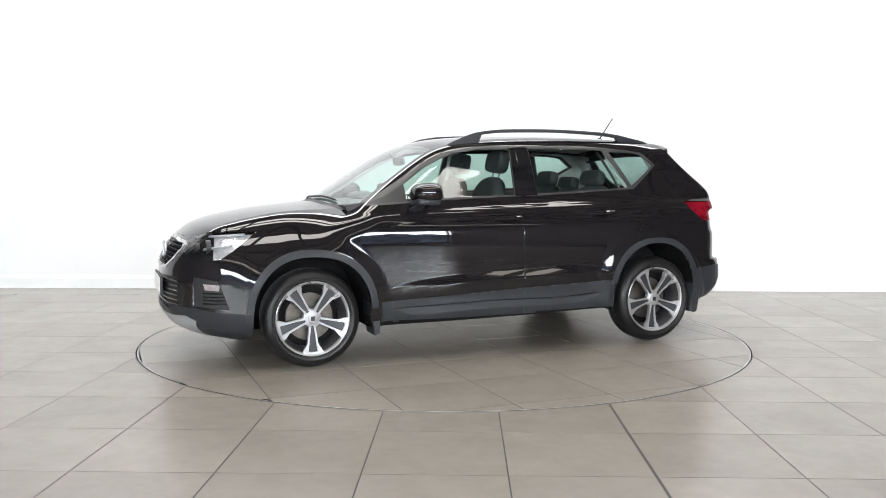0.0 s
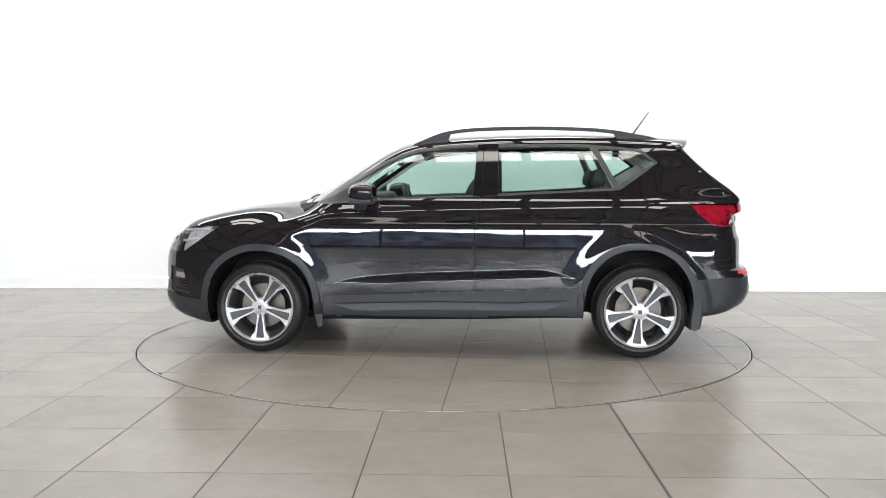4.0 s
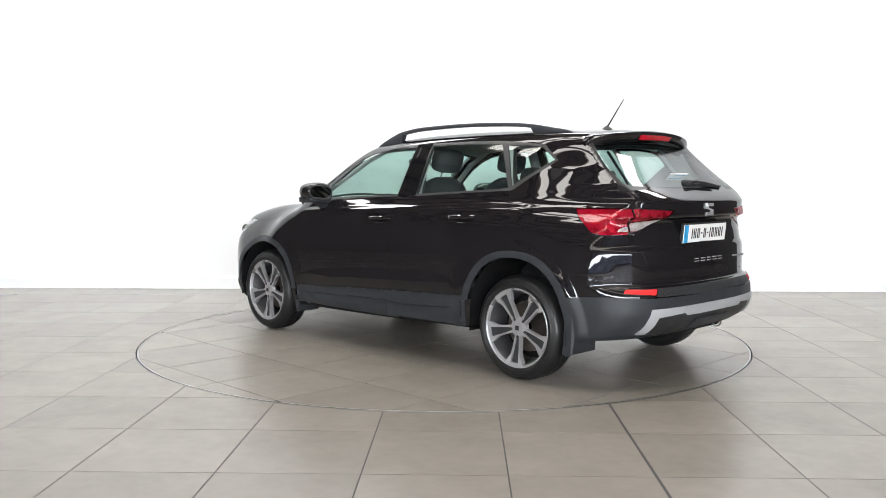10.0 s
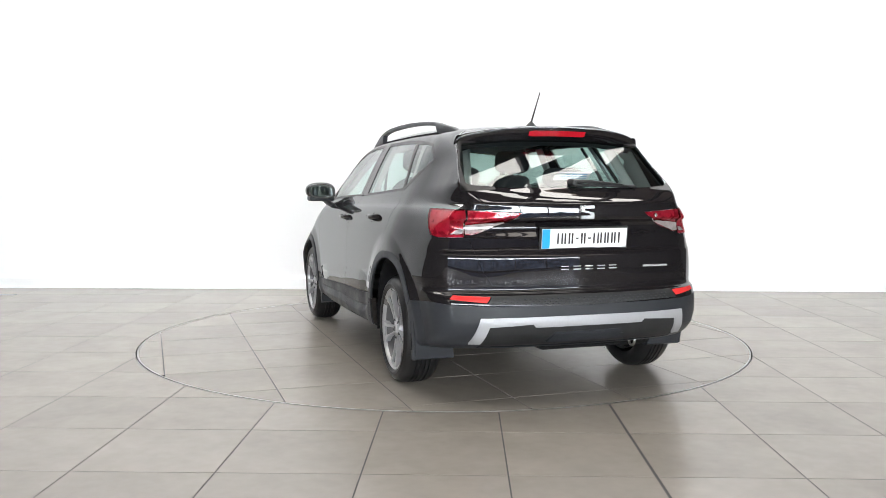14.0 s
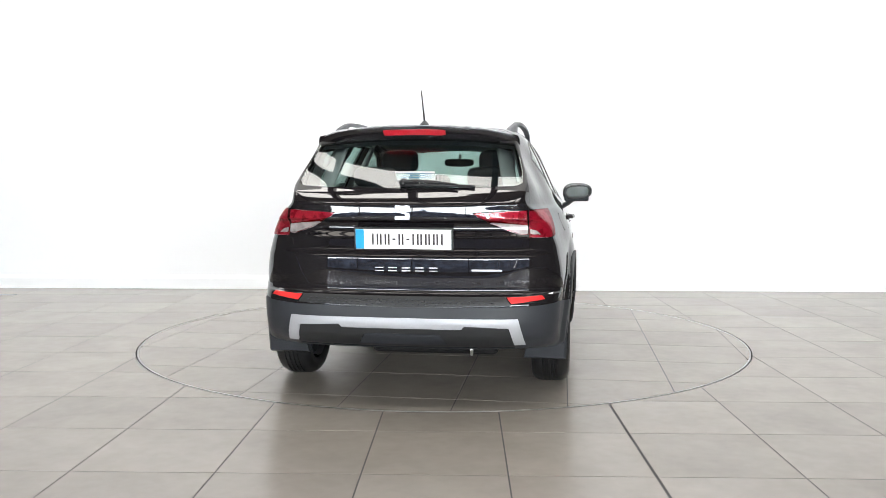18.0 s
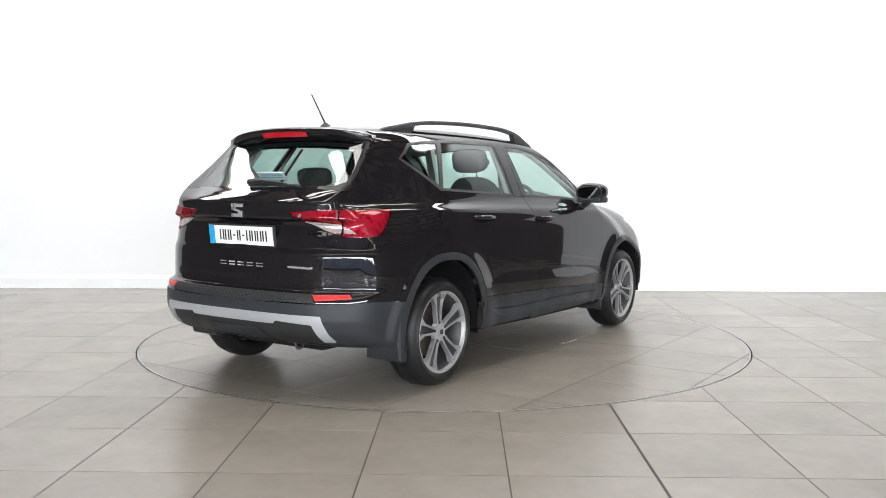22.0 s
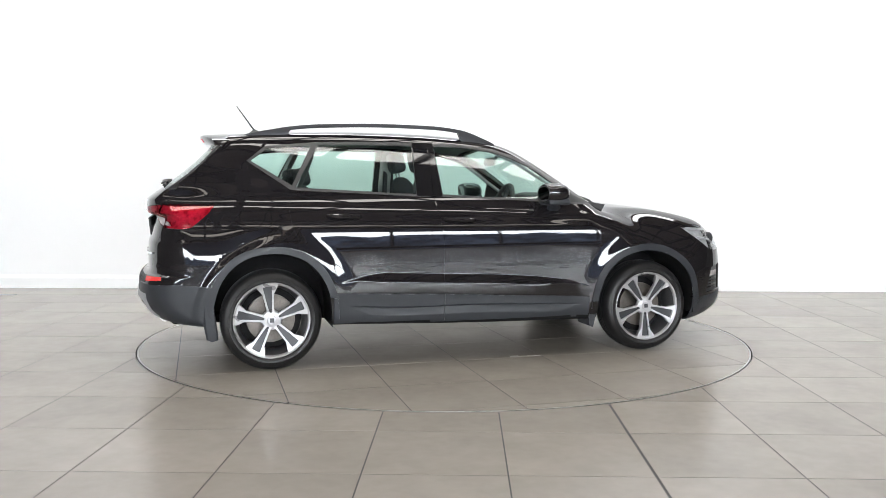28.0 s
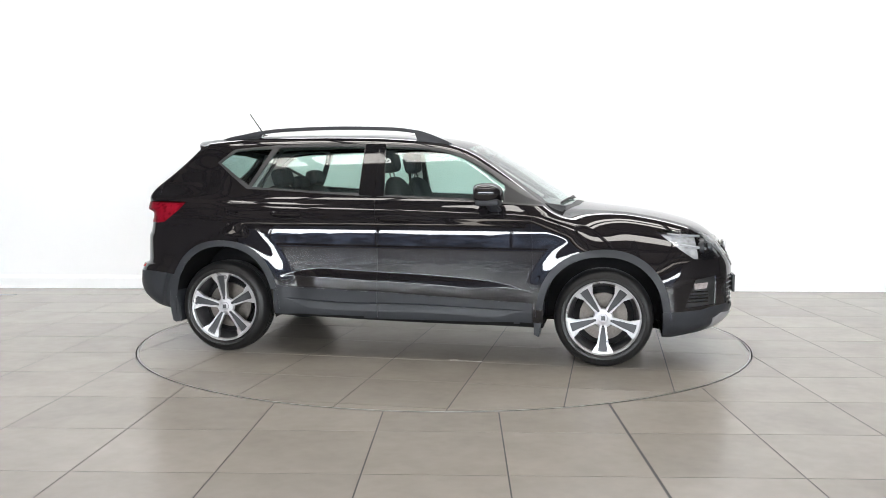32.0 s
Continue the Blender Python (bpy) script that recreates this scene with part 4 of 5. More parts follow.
# ---- wheels ----
def wheel(x, sd, front, start):
    y = (HUB_YF if front else HUB_YR) * sd
    w = new("wheel")
    w.parent = car
    w.location = (x, y, HUB_Z)
    w["label"] = "alloy wheel with machined silver spokes and dark inserts"
    flip = Matrix.Diagonal((1, sd, 1, 1))
    hw = 0.108
    bm = bmesh.new()
    tread = [(TYRE_R - 0.004, -hw + 0.040)]
    for g in (-0.038, -0.013, 0.013, 0.038):
        tread += [(TYRE_R, g - 0.0045), (TYRE_R - 0.007, g - 0.003), (TYRE_R - 0.007, g + 0.003), (TYRE_R, g + 0.0045)]
    tread += [(TYRE_R - 0.004, hw - 0.040)]
    prof = [(0.228, -hw + 0.02), (0.242, -hw + 0.004), (0.262, -hw - 0.004), (0.292, -hw + 0.004), (0.308, -hw + 0.022)] + tread
    prof += [(0.309, hw - 0.022), (0.302, hw - 0.012), (0.298, hw - 0.0085), (0.296, hw - 0.0065), (0.285, hw + 0.000), (0.272, hw + 0.0035), (0.2705, hw + 0.0055), (0.268, hw + 0.0055), (0.2665, hw + 0.004),
             (0.256, hw + 0.0045), (0.2535, hw + 0.0015), (0.2500, hw + 0.0010), (0.246, hw - 0.004), (0.236, hw - 0.02)]
    lathe(bm, prof, 72, "Y", m=flip)
    fix_normals(bm)
    tyre = part("tyre", bm, M_RUBBER, w, sharp=0.9)
    bm = bmesh.new()
    lathe(bm, [(0.236, hw - 0.018), (0.2435, hw - 0.005), (0.240, hw - 0.003), (0.232, hw - 0.008), (0.226, hw - 0.024)], 72, "Y", m=flip)
    fix_normals(bm)
    part("rim", bm, M_SILVER, w)
    bm = bmesh.new()
    lathe(bm, [(0.2265, hw - 0.024), (0.217, hw - 0.045), (0.20, -0.03), (0.21, -hw + 0.01)], 72, "Y", m=flip)
    fix_normals(bm)
    part("rim_barrel", bm, M_BARREL, w)
    bm = bmesh.new()
    lathe(bm, [(0.001, -0.05), (0.20, -0.05), (0.20, -0.06), (0.001, -0.06)], 40, "Y", m=flip)
    fix_normals(bm)
    part("dust_shield", bm, M_UNDER, w)
    bm = bmesh.new()
    lathe(bm, [(0.03, -0.01), (0.156, -0.01), (0.156, -0.034), (0.03, -0.034)], 48, "Y", closed=True, m=flip)
    fix_normals(bm)
    part("brake_disc", bm, M_DISC, w)
    # five wide spokes: a silver blade with a dark recessed insert
    for k in range(5):
        a = radians(start + 72 * k)
        turn = Matrix.Rotation(-a, 4, "Y")
        bm = bmesh.new()
        edge = [(0.030, 0.022), (0.045, 0.022), (0.070, 0.0235), (0.105, 0.027), (0.150, 0.033), (0.170, 0.037), (0.198, 0.056), (0.216, 0.066), (0.219, 0.068), (0.237, 0.082)]
        slot = (0.0, 0.006, 0.011, 0.0165, 0.0220, 0.0237, 0.0280, 0.0290, 0.0, 0.0)
        for s in (1, -1):
            outer = [(r, s * h) for r, h in edge]
            inner = [(r, s * k) for (r, h), k in zip(edge, slot)]
            n = len(edge)
            for i in range(n - 1):
                q = [outer[i], outer[i + 1], inner[i + 1], inner[i]]
                d = [hw - 0.028 + 0.02 * ((r / 0.236) ** 2) for r, _ in q]
                top = [bm.verts.new(flip @ turn @ Vector((r, dd, h))) for (r, h), dd in zip(q, d)]
                bot = [bm.verts.new(flip @ turn @ Vector((r, dd - 0.03, h))) for (r, h), dd in zip(q, d)]
                bm.faces.new(top)
                for j in range(4):
                    bm.faces.new((top[j], bot[j], bot[(j + 1) % 4], top[(j + 1) % 4]))
        bmesh.ops.remove_doubles(bm, verts=bm.verts[:], dist=1e-5)
        fix_normals(bm)
        part("spoke", bm, M_SILVER, w, smooth=False)
        bm = bmesh.new()
        ins = ((0.045, 0.007), (0.070, 0.012), (0.105, 0.0175), (0.155, 0.0235), (0.200, 0.029), (0.218, 0.030))
        for (ra, ha), (rb, hb) in zip(ins, ins[1:]):
            q = [(ra, ha), (rb, hb), (rb, -hb), (ra, -ha)]
            d = [hw - 0.034 - 0.010 * (r / 0.236) + 0.02 * ((r / 0.236) ** 2) for r, _ in q]
            top = [bm.verts.new(flip @ turn @ Vector((r, dd, h))) for (r, h), dd in zip(q, d)]
            bot = [bm.verts.new(flip @ turn @ Vector((r, dd - 0.015, h))) for (r, h), dd in zip(q, d)]
            bm.faces.new(top)
            bm.faces.new(bot[::-1])
            for j in range(4):
                bm.faces.new((top[j], bot[j], bot[(j + 1) % 4], top[(j + 1) % 4]))
        bmesh.ops.remove_doubles(bm, verts=bm.verts[:], dist=1e-5)
        fix_normals(bm)
        part("spoke_insert", bm, M_RIMDARK, w, smooth=False)
        bm = bmesh.new()
        b = a
        q = Vector((0.056 * math.cos(b), 0, 0.056 * math.sin(b)))
        lathe(bm, [(0.001, hw - 0.024), (0.007, hw - 0.022), (0.009, hw - 0.026), (0.009, hw - 0.05)], 8, "Y", m=flip @ Matrix.Translation(q))
        fix_normals(bm)
        part("wheel_bolt", bm, M_RIMDARK, w, smooth=False)
    bm = bmesh.new()
    lathe(bm, [(0.001, hw - 0.016), (0.027, hw - 0.018), (0.030, hw - 0.024), (0.058, hw - 0.030), (0.066, hw - 0.05)], 32, "Y", m=flip)
    fix_normals(bm)
    part("hub_cap", bm, M_SILVER, w)
    bm = bmesh.new()
    box(bm, -0.013, 0.013, hw - 0.0165, hw - 0.0135, -0.014, 0.014, m=flip)
    part("hub_badge", bm, M_RIMDARK, w, smooth=False)
    return w


for front in (True, False):
    for sd in (1, -1):
        wheel(HUB_F if front else HUB_R, sd, front, {(True, 1): 270, (False, 1): 275, (True, -1): 270, (False, -1): 97}[front, sd])


def wheel_wells():
    for a in (ARCH_F, ARCH_R):
        for sd in (1, -1):
            o = arch_outline(a, 0.004, 0.26, 20)
            bm = bmesh.new()
            yo, yi = 0.875, 0.46
            ro = [bm.verts.new((x, sd * yo, z)) for x, z in o]
            ri = [bm.verts.new((x, sd * yi, z)) for x, z in o]
            for i in range(len(o) - 1):
                bm.faces.new((ro[i], ro[i + 1], ri[i + 1], ri[i]))
            bm.faces.new(ri)
            fix_normals(bm)
            part("wheel_liner", bm, M_UNDER, car)


wheel_wells()

# ---- fittings outside ----
def on_side(x, z):
    return float(side_sheet(np.array(x), np.array(z)))


def on_tail(y, z):
    """The tail's x at a half width and a height."""
    lo, hi = 0.5, 2.4
    for _ in range(40):
        mid = (lo + hi) / 2
        if float(skin(np.array(-mid), np.array(abs(y)), np.array(z))) < 0:
            lo = mid
        else:
            hi = mid
    return -lo


def on_nose(y, z):
    lo, hi = 0.5, 2.4
    for _ in range(40):
        mid = (lo + hi) / 2
        if float(skin(np.array(mid), np.array(abs(y)), np.array(z))) < 0:
            lo = mid
        else:
            hi = mid
    return lo


def on_top(x, y):
    lo, hi = 0.6, 1.8
    for _ in range(40):
        mid = (lo + hi) / 2
        if float(skin(np.array(x), np.array(abs(y)), np.array(mid))) < 0:
            lo = mid
        else:
            hi = mid
    return lo


def roof_rails():
    top = curve((0.262, 1.470), (0.24, 1.482), (0.179, 1.508), (0.10, 1.540), (0.021, 1.563), (-0.194, 1.588), (-0.585, 1.597), (-0.976, 1.587), (-1.171, 1.569), (-1.308, 1.545), (-1.42, 1.525), (-1.47, 1.508))
    side = curve((0.262, 0.570), (0.0, 0.566), (-0.6, 0.558), (-1.2, 0.536), (-1.47, 0.515))
    for sd in (1, -1):
        bm = bmesh.new()
        xs = [0.262 - 1.732 * i / 72 for i in range(73)]
        rings = []
        for x in xs:
            y, t = float(side(x)), float(top(x))
            r = on_top(x, y) - 0.012
            foot = x > 0.0 or x < -1.165
            b = r if foot else max(r, t - 0.024)
            b = min(b, t - 0.004)
            w = 0.017
            sec = [(-w, b), (-w, t - 0.006), (-w * 0.6, t), (w * 0.6, t), (w, t - 0.006), (w, b)]
            rings.append([bm.verts.new((x, sd * (y + a), z)) for a, z in sec])
        for a, b in zip(rings, rings[1:]):
            for k in range(6):
                bm.faces.new((a[k], a[(k + 1) % 6], b[(k + 1) % 6], b[k]))
        bm.faces.new(rings[0])
        bm.faces.new(rings[-1])
        fix_normals(bm)
        part("roof_rail", bm, M_PLASTIC, car, "dark grey roof rail", sharp=0.9)


def antenna():
    bm = bmesh.new()
    z = on_top(-1.36, 0)
    lathe(bm, [(0.036, z - 0.01), (0.034, z + 0.004), (0.022, z + 0.014), (0.010, z + 0.024), (0.001, z + 0.026)], 20, "Z", m=Matrix.Translation((-1.355, 0, 0)) @ Matrix.Diagonal((1.2, 0.8, 1, 1)))
    fix_normals(bm)
    base = part("antenna_base", bm, M_BLACKPLASTIC, car)
    bm = bmesh.new()
    tube(bm, [(-1.358, 0, z + 0.018), (-1.385, 0, z + 0.055), (-1.42, 0, 1.655), (-1.482, 0, 1.742)], [0.006, 0.0055, 0.0045, 0.0035], 8)
    part("antenna_mast", bm, M_BLACKPLASTIC, base)


def door_mirrors():
    for sd in (1, -1):
        m = new("door_mirror")
        m.parent = car
        # housing: a rounded shell, flat towards the rear
        bm = bmesh.new()
        bmesh.ops.create_uvsphere(bm, u_segments=32, v_segments=20, radius=1.0)
        for v in bm.verts:
            x, y, z = v.co
            q = lambda a, e: math.copysign(abs(a) ** e, a)
            X, Y, Z = q(x, 0.8), q(y, 0.75), q(z, 0.78)
            X = X * 0.115 if X > 0 else X * 0.085
            Y, Z = Y * 0.118, Z * (0.066 if Z < 0 else 0.074) * (1 - 0.12 * Y)
            v.co = (0.550 + X - 0.10 * Y * 0.4, sd * (0.955 + Y), 1.124 + Z + 0.06 * Y)
        fix_normals(bm)
        bmesh.ops.bisect_plane(bm, geom=bm.verts[:] + bm.edges[:] + bm.faces[:], plane_co=(0.492, 0, 0), plane_no=Vector((-1, 0, 0)), clear_outer=True)
        part("mirror_housing", bm, M_PAINT, m, "glossy black mirror cap")
        bm = bmesh.new()
        bmesh.ops.create_circle(bm, cap_ends=True, segments=40, radius=1.0)
        for v in bm.verts:
            a, b = v.co.x, v.co.y
            Y = math.copysign(abs(a) ** 0.7, a) * 0.088
            Z = math.copysign(abs(b) ** 0.7, b) * 0.043
            v.co = (0.491 + 0.05 * Y - 0.16 * Z, sd * (0.955 + Y), 1.126 + Z + 0.06 * Y)
        fix_normals(bm)
        part("mirror_glass", bm, M_MIRROR, m, "silvered mirror glass", smooth=False)
        bm = bmesh.new()
        ring = []
        for k, dx in ((1.0, 0.0), (1.22, -0.004), (1.24, 0.012)):
            row = []
            for i in range(40):
                t = 2 * math.pi * i / 40
                a, b = math.cos(t), math.sin(t)
                Y = math.copysign(abs(a) ** 0.7, a) * 0.088 * (1 + (k - 1) * 0.75)
                Z = math.copysign(abs(b) ** 0.7, b) * 0.043 * k
                row.append(bm.verts.new((0.491 + dx + (0.05 * Y - 0.16 * Z if k == 1 else 0), sd * (0.955 + Y), 1.126 + Z + 0.06 * Y)))
            ring.append(row)
        for p, q in zip(ring, ring[1:]):
            for i in range(40):
                bm.faces.new((p[i], p[(i + 1) % 40], q[(i + 1) % 40], q[i]))
        fix_normals(bm)
        part("mirror_rim", bm, M_BLACKPLASTIC, m)
        # dark lower shell and foot
        bm = bmesh.new()
        tube(bm, [(0.60, sd * 0.835, 1.010), (0.60, sd * 0.875, 1.030), (0.575, sd * 0.915, 1.062), (0.56, sd * 0.95, 1.078)], [0.050, 0.046, 0.042, 0.045], 14, flat=0.42)
        fix_normals(bm)
        part("mirror_foot", bm, M_PLASTIC, m)
        bm = bmesh.new()
        box(bm, 0.496, 0.65, min(sd * 0.85, sd * 1.045), max(sd * 0.85, sd * 1.045), 1.050, 1.094, 0.014, 3)
        part("mirror_underside", bm, M_PLASTIC, m)


def door_handles():
    for sd in (1, -1):
        for x0, x1, z0, z1 in ((0.022, -0.182, 0.948, 0.956), (-0.748, -0.958, 0.978, 0.984)):
            zc = (z0 + z1) / 2
            h = new("door_handle")
            h.parent = car
            bm = bmesh.new()
            pts, rad = [], []
            for i in range(13):
                s = i / 12
                x, z = x0 + (x1 - x0) * s, z0 + (z1 - z0) * s
                out = 0.034 * math.sin(math.pi * min(max(s, 0.0), 1.0)) ** 0.35 if 0 < s < 1 else 0.0
                pts.append((x, sd * (on_side(x, z) + out - 0.004), z))
                rad.append(0.013 + 0.003 * math.sin(math.pi * s))
            tube(bm, pts, rad, 10, flat=1.0)
            fix_normals(bm)
            part("grip", bm, M_PAINT, h)
            bm = bmesh.new()
            xm = (x0 + x1) / 2
            prof = [(math.cos(2 * math.pi * k / 28), math.sin(2 * math.pi * k / 28)) for k in range(28)]
            ring = [bm.verts.new((xm + 0.078 * a, sd * (on_side(xm + 0.078 * a, zc - 0.006 + 0.03 * b) + 0.0015), zc - 0.006 + 0.030 * b)) for a, b in prof]
            mid = [bm.verts.new((xm + 0.055 * a, sd * (on_side(xm, zc) - 0.010), zc - 0.006 + 0.017 * b)) for a, b in prof]
            for k in range(28):
                bm.faces.new((ring[k], ring[(k + 1) % 28], mid[(k + 1) % 28], mid[k]))
            bm.faces.new(mid)
            fix_normals(bm)
            part("handle_recess", bm, M_GLOSSBLACK, h)


def tail_spoiler():
    bm = bmesh.new()
    rings = []
    n = 30
    for i in range(n + 1):
        y = -0.578 + 1.156 * i / n
        a = abs(y) / 0.578
        back = 0.085 * a * a + 0.03 * a**8
        drop = 0.105 * y * y + 0.030 * a**6
        t = on_top(-1.52, min(abs(y), 0.55)) + 0.002
        fx = -1.40 - 0.17 * a**4
        sec = [(fx, on_top(fx, min(abs(y), 0.55)) - 0.002 - 0.012 * a**6), (-1.56 - 0.06 * a**4, t - 0.004 - 0.016 * a**4), (-1.725 + back, 1.526 - drop), (-1.738 + back, 1.518 - drop), (-1.738 + back, 1.502 - drop),
               (-1.712 + back, 1.462 - drop), (-1.67 + back, 1.446 - drop), (-1.50 - 0.12 * a**4, 1.430 - drop)]
        rings.append([bm.verts.new((x, y, z)) for x, z in sec])
    for p, q in zip(rings, rings[1:]):
        for k in range(7):
            bm.faces.new((p[k], p[k + 1], q[k + 1], q[k]))
    for ring, way in ((rings[0], -1), (rings[-1], 1)):
        # rounded ends
        last = ring
        c = sum((v.co for v in ring), Vector()) / len(ring)
        for k, out in ((0.75, 0.008), (0.35, 0.013)):
            cur = [bm.verts.new((c + (v.co - c) * k) + Vector((0, way * out, 0))) for v in ring]
            for a in range(len(ring)):
                bm.faces.new((last[a], last[(a + 1) % len(ring)], cur[(a + 1) % len(ring)], cur[a]))
            last = cur
        bm.faces.new(last)
    fix_normals(bm)
    sp = part("roof_spoiler", bm, M_PAINT, car, "glossy black roof spoiler", sharp=0.7)
    bm = bmesh.new()
    prev = None
    rings = []
    for i in range(13):
        y = -0.178 + 0.356 * i / 12
        back, drop = 0.085 * (y / 0.6) ** 2, 0.105 * y * y
        e = 0.6 if i in (0, 12) else 1.0
        rings.append([bm.verts.new((x + back, y, z - drop)) for x, z in ((-1.737, 1.500 + 0.006 * e - 0.006), (-1.742, 1.498), (-1.724, 1.468 + 0.008 * (1 - e)), (-1.71, 1.470))])
    for p, q in zip(rings, rings[1:]):
        for k in range(4):
            bm.faces.new((p[k], p[(k + 1) % 4], q[(k + 1) % 4], q[k]))
    bm.faces.new(rings[0])
    bm.faces.new(rings[-1])
    fix_normals(bm)
    part("high_brake_lamp", bm, M_REDLENS, sp, "red high brake lamp strip", smooth=False)


def tail_fittings():
    hatch = next(o for o in car.children if o.name.startswith("tailgate"))
    # number plate
    x0 = on_tail(0.26, 0.90) - 0.012
    tilt = pose(x0 - 0.004, 0, 0.900, 0, -6, 0)
    plate = new("number_plate")
    plate.parent = hatch
    plate["label"] = "white number plate with a blue band"
    bm = bmesh.new()
    box(bm, -0.004, 0.012, -0.268, 0.268, -0.062, 0.062, 0.004, m=tilt)
    part("plate_holder", bm, M_BLACKPLASTIC, plate, smooth=False)
    bm = bmesh.new()
    box(bm, -0.008, -0.0045, -0.258, 0.258, -0.053, 0.053, m=tilt)
    part("plate", bm, M_PLATE, plate, smooth=False)
    bm = bmesh.new()
    box(bm, -0.0105, -0.0085, 0.212, 0.257, -0.052, 0.052, m=tilt)
    part("plate_band", bm, M_PLATEBLUE, plate, smooth=False)
    y = 0.168
    for kind in "nww-w-nwwwn":
        spans = {"n": (0.009,), "w": (0.009, 0.009), "-": (0.016,)}[kind]
        for w in spans:
            bm = bmesh.new()
            z0, z1 = (-0.004, 0.004) if kind == "-" else (-0.030, 0.030)
            box(bm, -0.0105, -0.0085, y - w, y, z0, z1, m=tilt)
            part("plate_bar", bm, M_INK, plate, smooth=False)
            y -= w + (0.009 if kind == "w" else 0.0)
        y -= 0.007 if kind == "w" else 0.016
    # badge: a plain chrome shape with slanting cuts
    xb = on_tail(0.0, 1.042)
    bdg = new("rear_badge")
    bdg.parent = hatch
    bm = bmesh.new()
    hook = [(0.047, 0.044), (-0.047, 0.044), (-0.047, 0.022), (0.020, 0.022), (0.020, 0.011), (-0.047, -0.004)]
    outline = [(0.84 * a, 0.84 * b) for a, b in hook] + [(-0.84 * a, -0.84 * b) for a, b in hook]
    prism(bm, outline, -0.006, 0.010, to=lambda a, b, c: (xb - c, a, 1.042 + b))
    fix_normals(bm)
    part("badge_shape", bm, M_CHROME, bdg, smooth=False)
    # model lettering as plain bars
    let = new("chrome_lettering")
    let.parent = hatch
    for k in range(5):
        y = 0.150 - 0.073 * k
        bm = bmesh.new()
        for zz, hh in ((0.749, 0.006), (0.733, 0.006)):
            x = on_tail(y, zz)
            box(bm, x - 0.005, x + 0.004, y - 0.046, y, zz - hh / 2, zz + hh / 2, 0.001)
        part("letter_bar", bm, M_CHROME, let, smooth=False)
    bm = bmesh.new()
    x = on_tail(-0.44, 0.738)
    box(bm, x - 0.010, x + 0.03, -0.525, -0.360, 0.732, 0.744, 0.002, m=None)
    part("trim_bar", bm, M_CHROME, let, smooth=False)
    # rear wiper
    wp = new("rear_wiper")
    wp.parent = hatch
    xw = on_tail(0.0, 1.195)
    bm = bmesh.new()
    lathe(bm, [(0.001, 0.046), (0.012, 0.044), (0.019, 0.034), (0.022, 0.0), (0.022, -0.02)], 20, "X", m=Matrix.Translation((xw, 0.02, 1.200)) @ Matrix.Diagonal((-1, 1, 1, 1)))
    fix_normals(bm)
    part("wiper_hub", bm, M_BLACKPLASTIC, wp)
    bm = bmesh.new()
    pts = [(on_tail(y, z) - 0.040, y, z) for y, z in ((0.02, 1.203), (-0.06, 1.208), (-0.16, 1.202), (-0.28, 1.190))]
    tube(bm, pts, [0.016, 0.014, 0.011, 0.007], 10, flat=0.7)
    part("wiper_arm", bm, M_BLACKPLASTIC, wp)
    bm = bmesh.new()
    pts = [(on_tail(y, z) - 0.014, y, z) for y, z in ((0.03, 1.186), (-0.08, 1.188), (-0.20, 1.186), (-0.30, 1.182), (-0.37, 1.178))]
    tube(bm, pts, 0.009, 8)
    part("wiper_blade", bm, M_BLACKPLASTIC, wp)
    # diamond relief on the bumper's upper strip
    bm = bmesh.new()
    for row in range(3):
        for k in range(-16, 17):
            y = (k + 0.5 * (row % 2)) * 0.031
            if abs(y) > 0.52:
                continue
            z = 0.560 + 0.0125 * row
            x = on_tail(y, z) - 0.0025
            rim = [(0.0135, 0), (0, 0.0055), (-0.0135, 0), (0, -0.0055)]
            lo = [bm.verts.new((on_tail(y + a, z + b) - 0.0018, y + a, z + b)) for a, b in rim]
            tip = bm.verts.new((x - 0.004, y, z))
            for q in range(4):
                bm.faces.new((lo[q], lo[(q + 1) % 4], tip))
    fix_normals(bm)
    part("strip_relief", bm, M_PLASTIC, car, smooth=False)
    # parking sensors
    for y in (0.36, -0.36, 0.12, -0.12):
        z = 0.572
        bm = bmesh.new()
        lathe(bm, [(0.001, -0.002), (0.008, -0.002), (0.009, 0.002), (0.009, 0.01)], 16, "X", m=Matrix.Translation((on_tail(y, z) - 0.003, y, z)))
        fix_normals(bm)
        part("parking_sensor", bm, M_BLACKPLASTIC, car)
    bm = bmesh.new()
    lathe(bm, [(0.001, -0.003), (0.009, -0.003), (0.011, 0.002), (0.011, 0.01)], 16, "X", m=Matrix.Translation((on_tail(-0.45, 1.02) - 0.002, -0.45, 1.02)))
    fix_normals(bm)
    part("tailgate_lock", bm, M_CHROME, hatch)
    # silencer under the tail
    bm = bmesh.new()
    box(bm, -1.95, -1.55, -0.50, 0.20, 0.262, 0.335, 0.03, 3)
    part("silencer", bm, M_UNDER, car)
    bm = bmesh.new()
    lathe(bm, [(0.026, -0.006), (0.034, -0.006), (0.034, 0.006), (0.026, 0.006)], 20, "Y", closed=True, m=Matrix.Translation((-1.985, -0.36, 0.30)))
    fix_normals(bm)
    part("tow_eye", bm, M_STEEL, car)


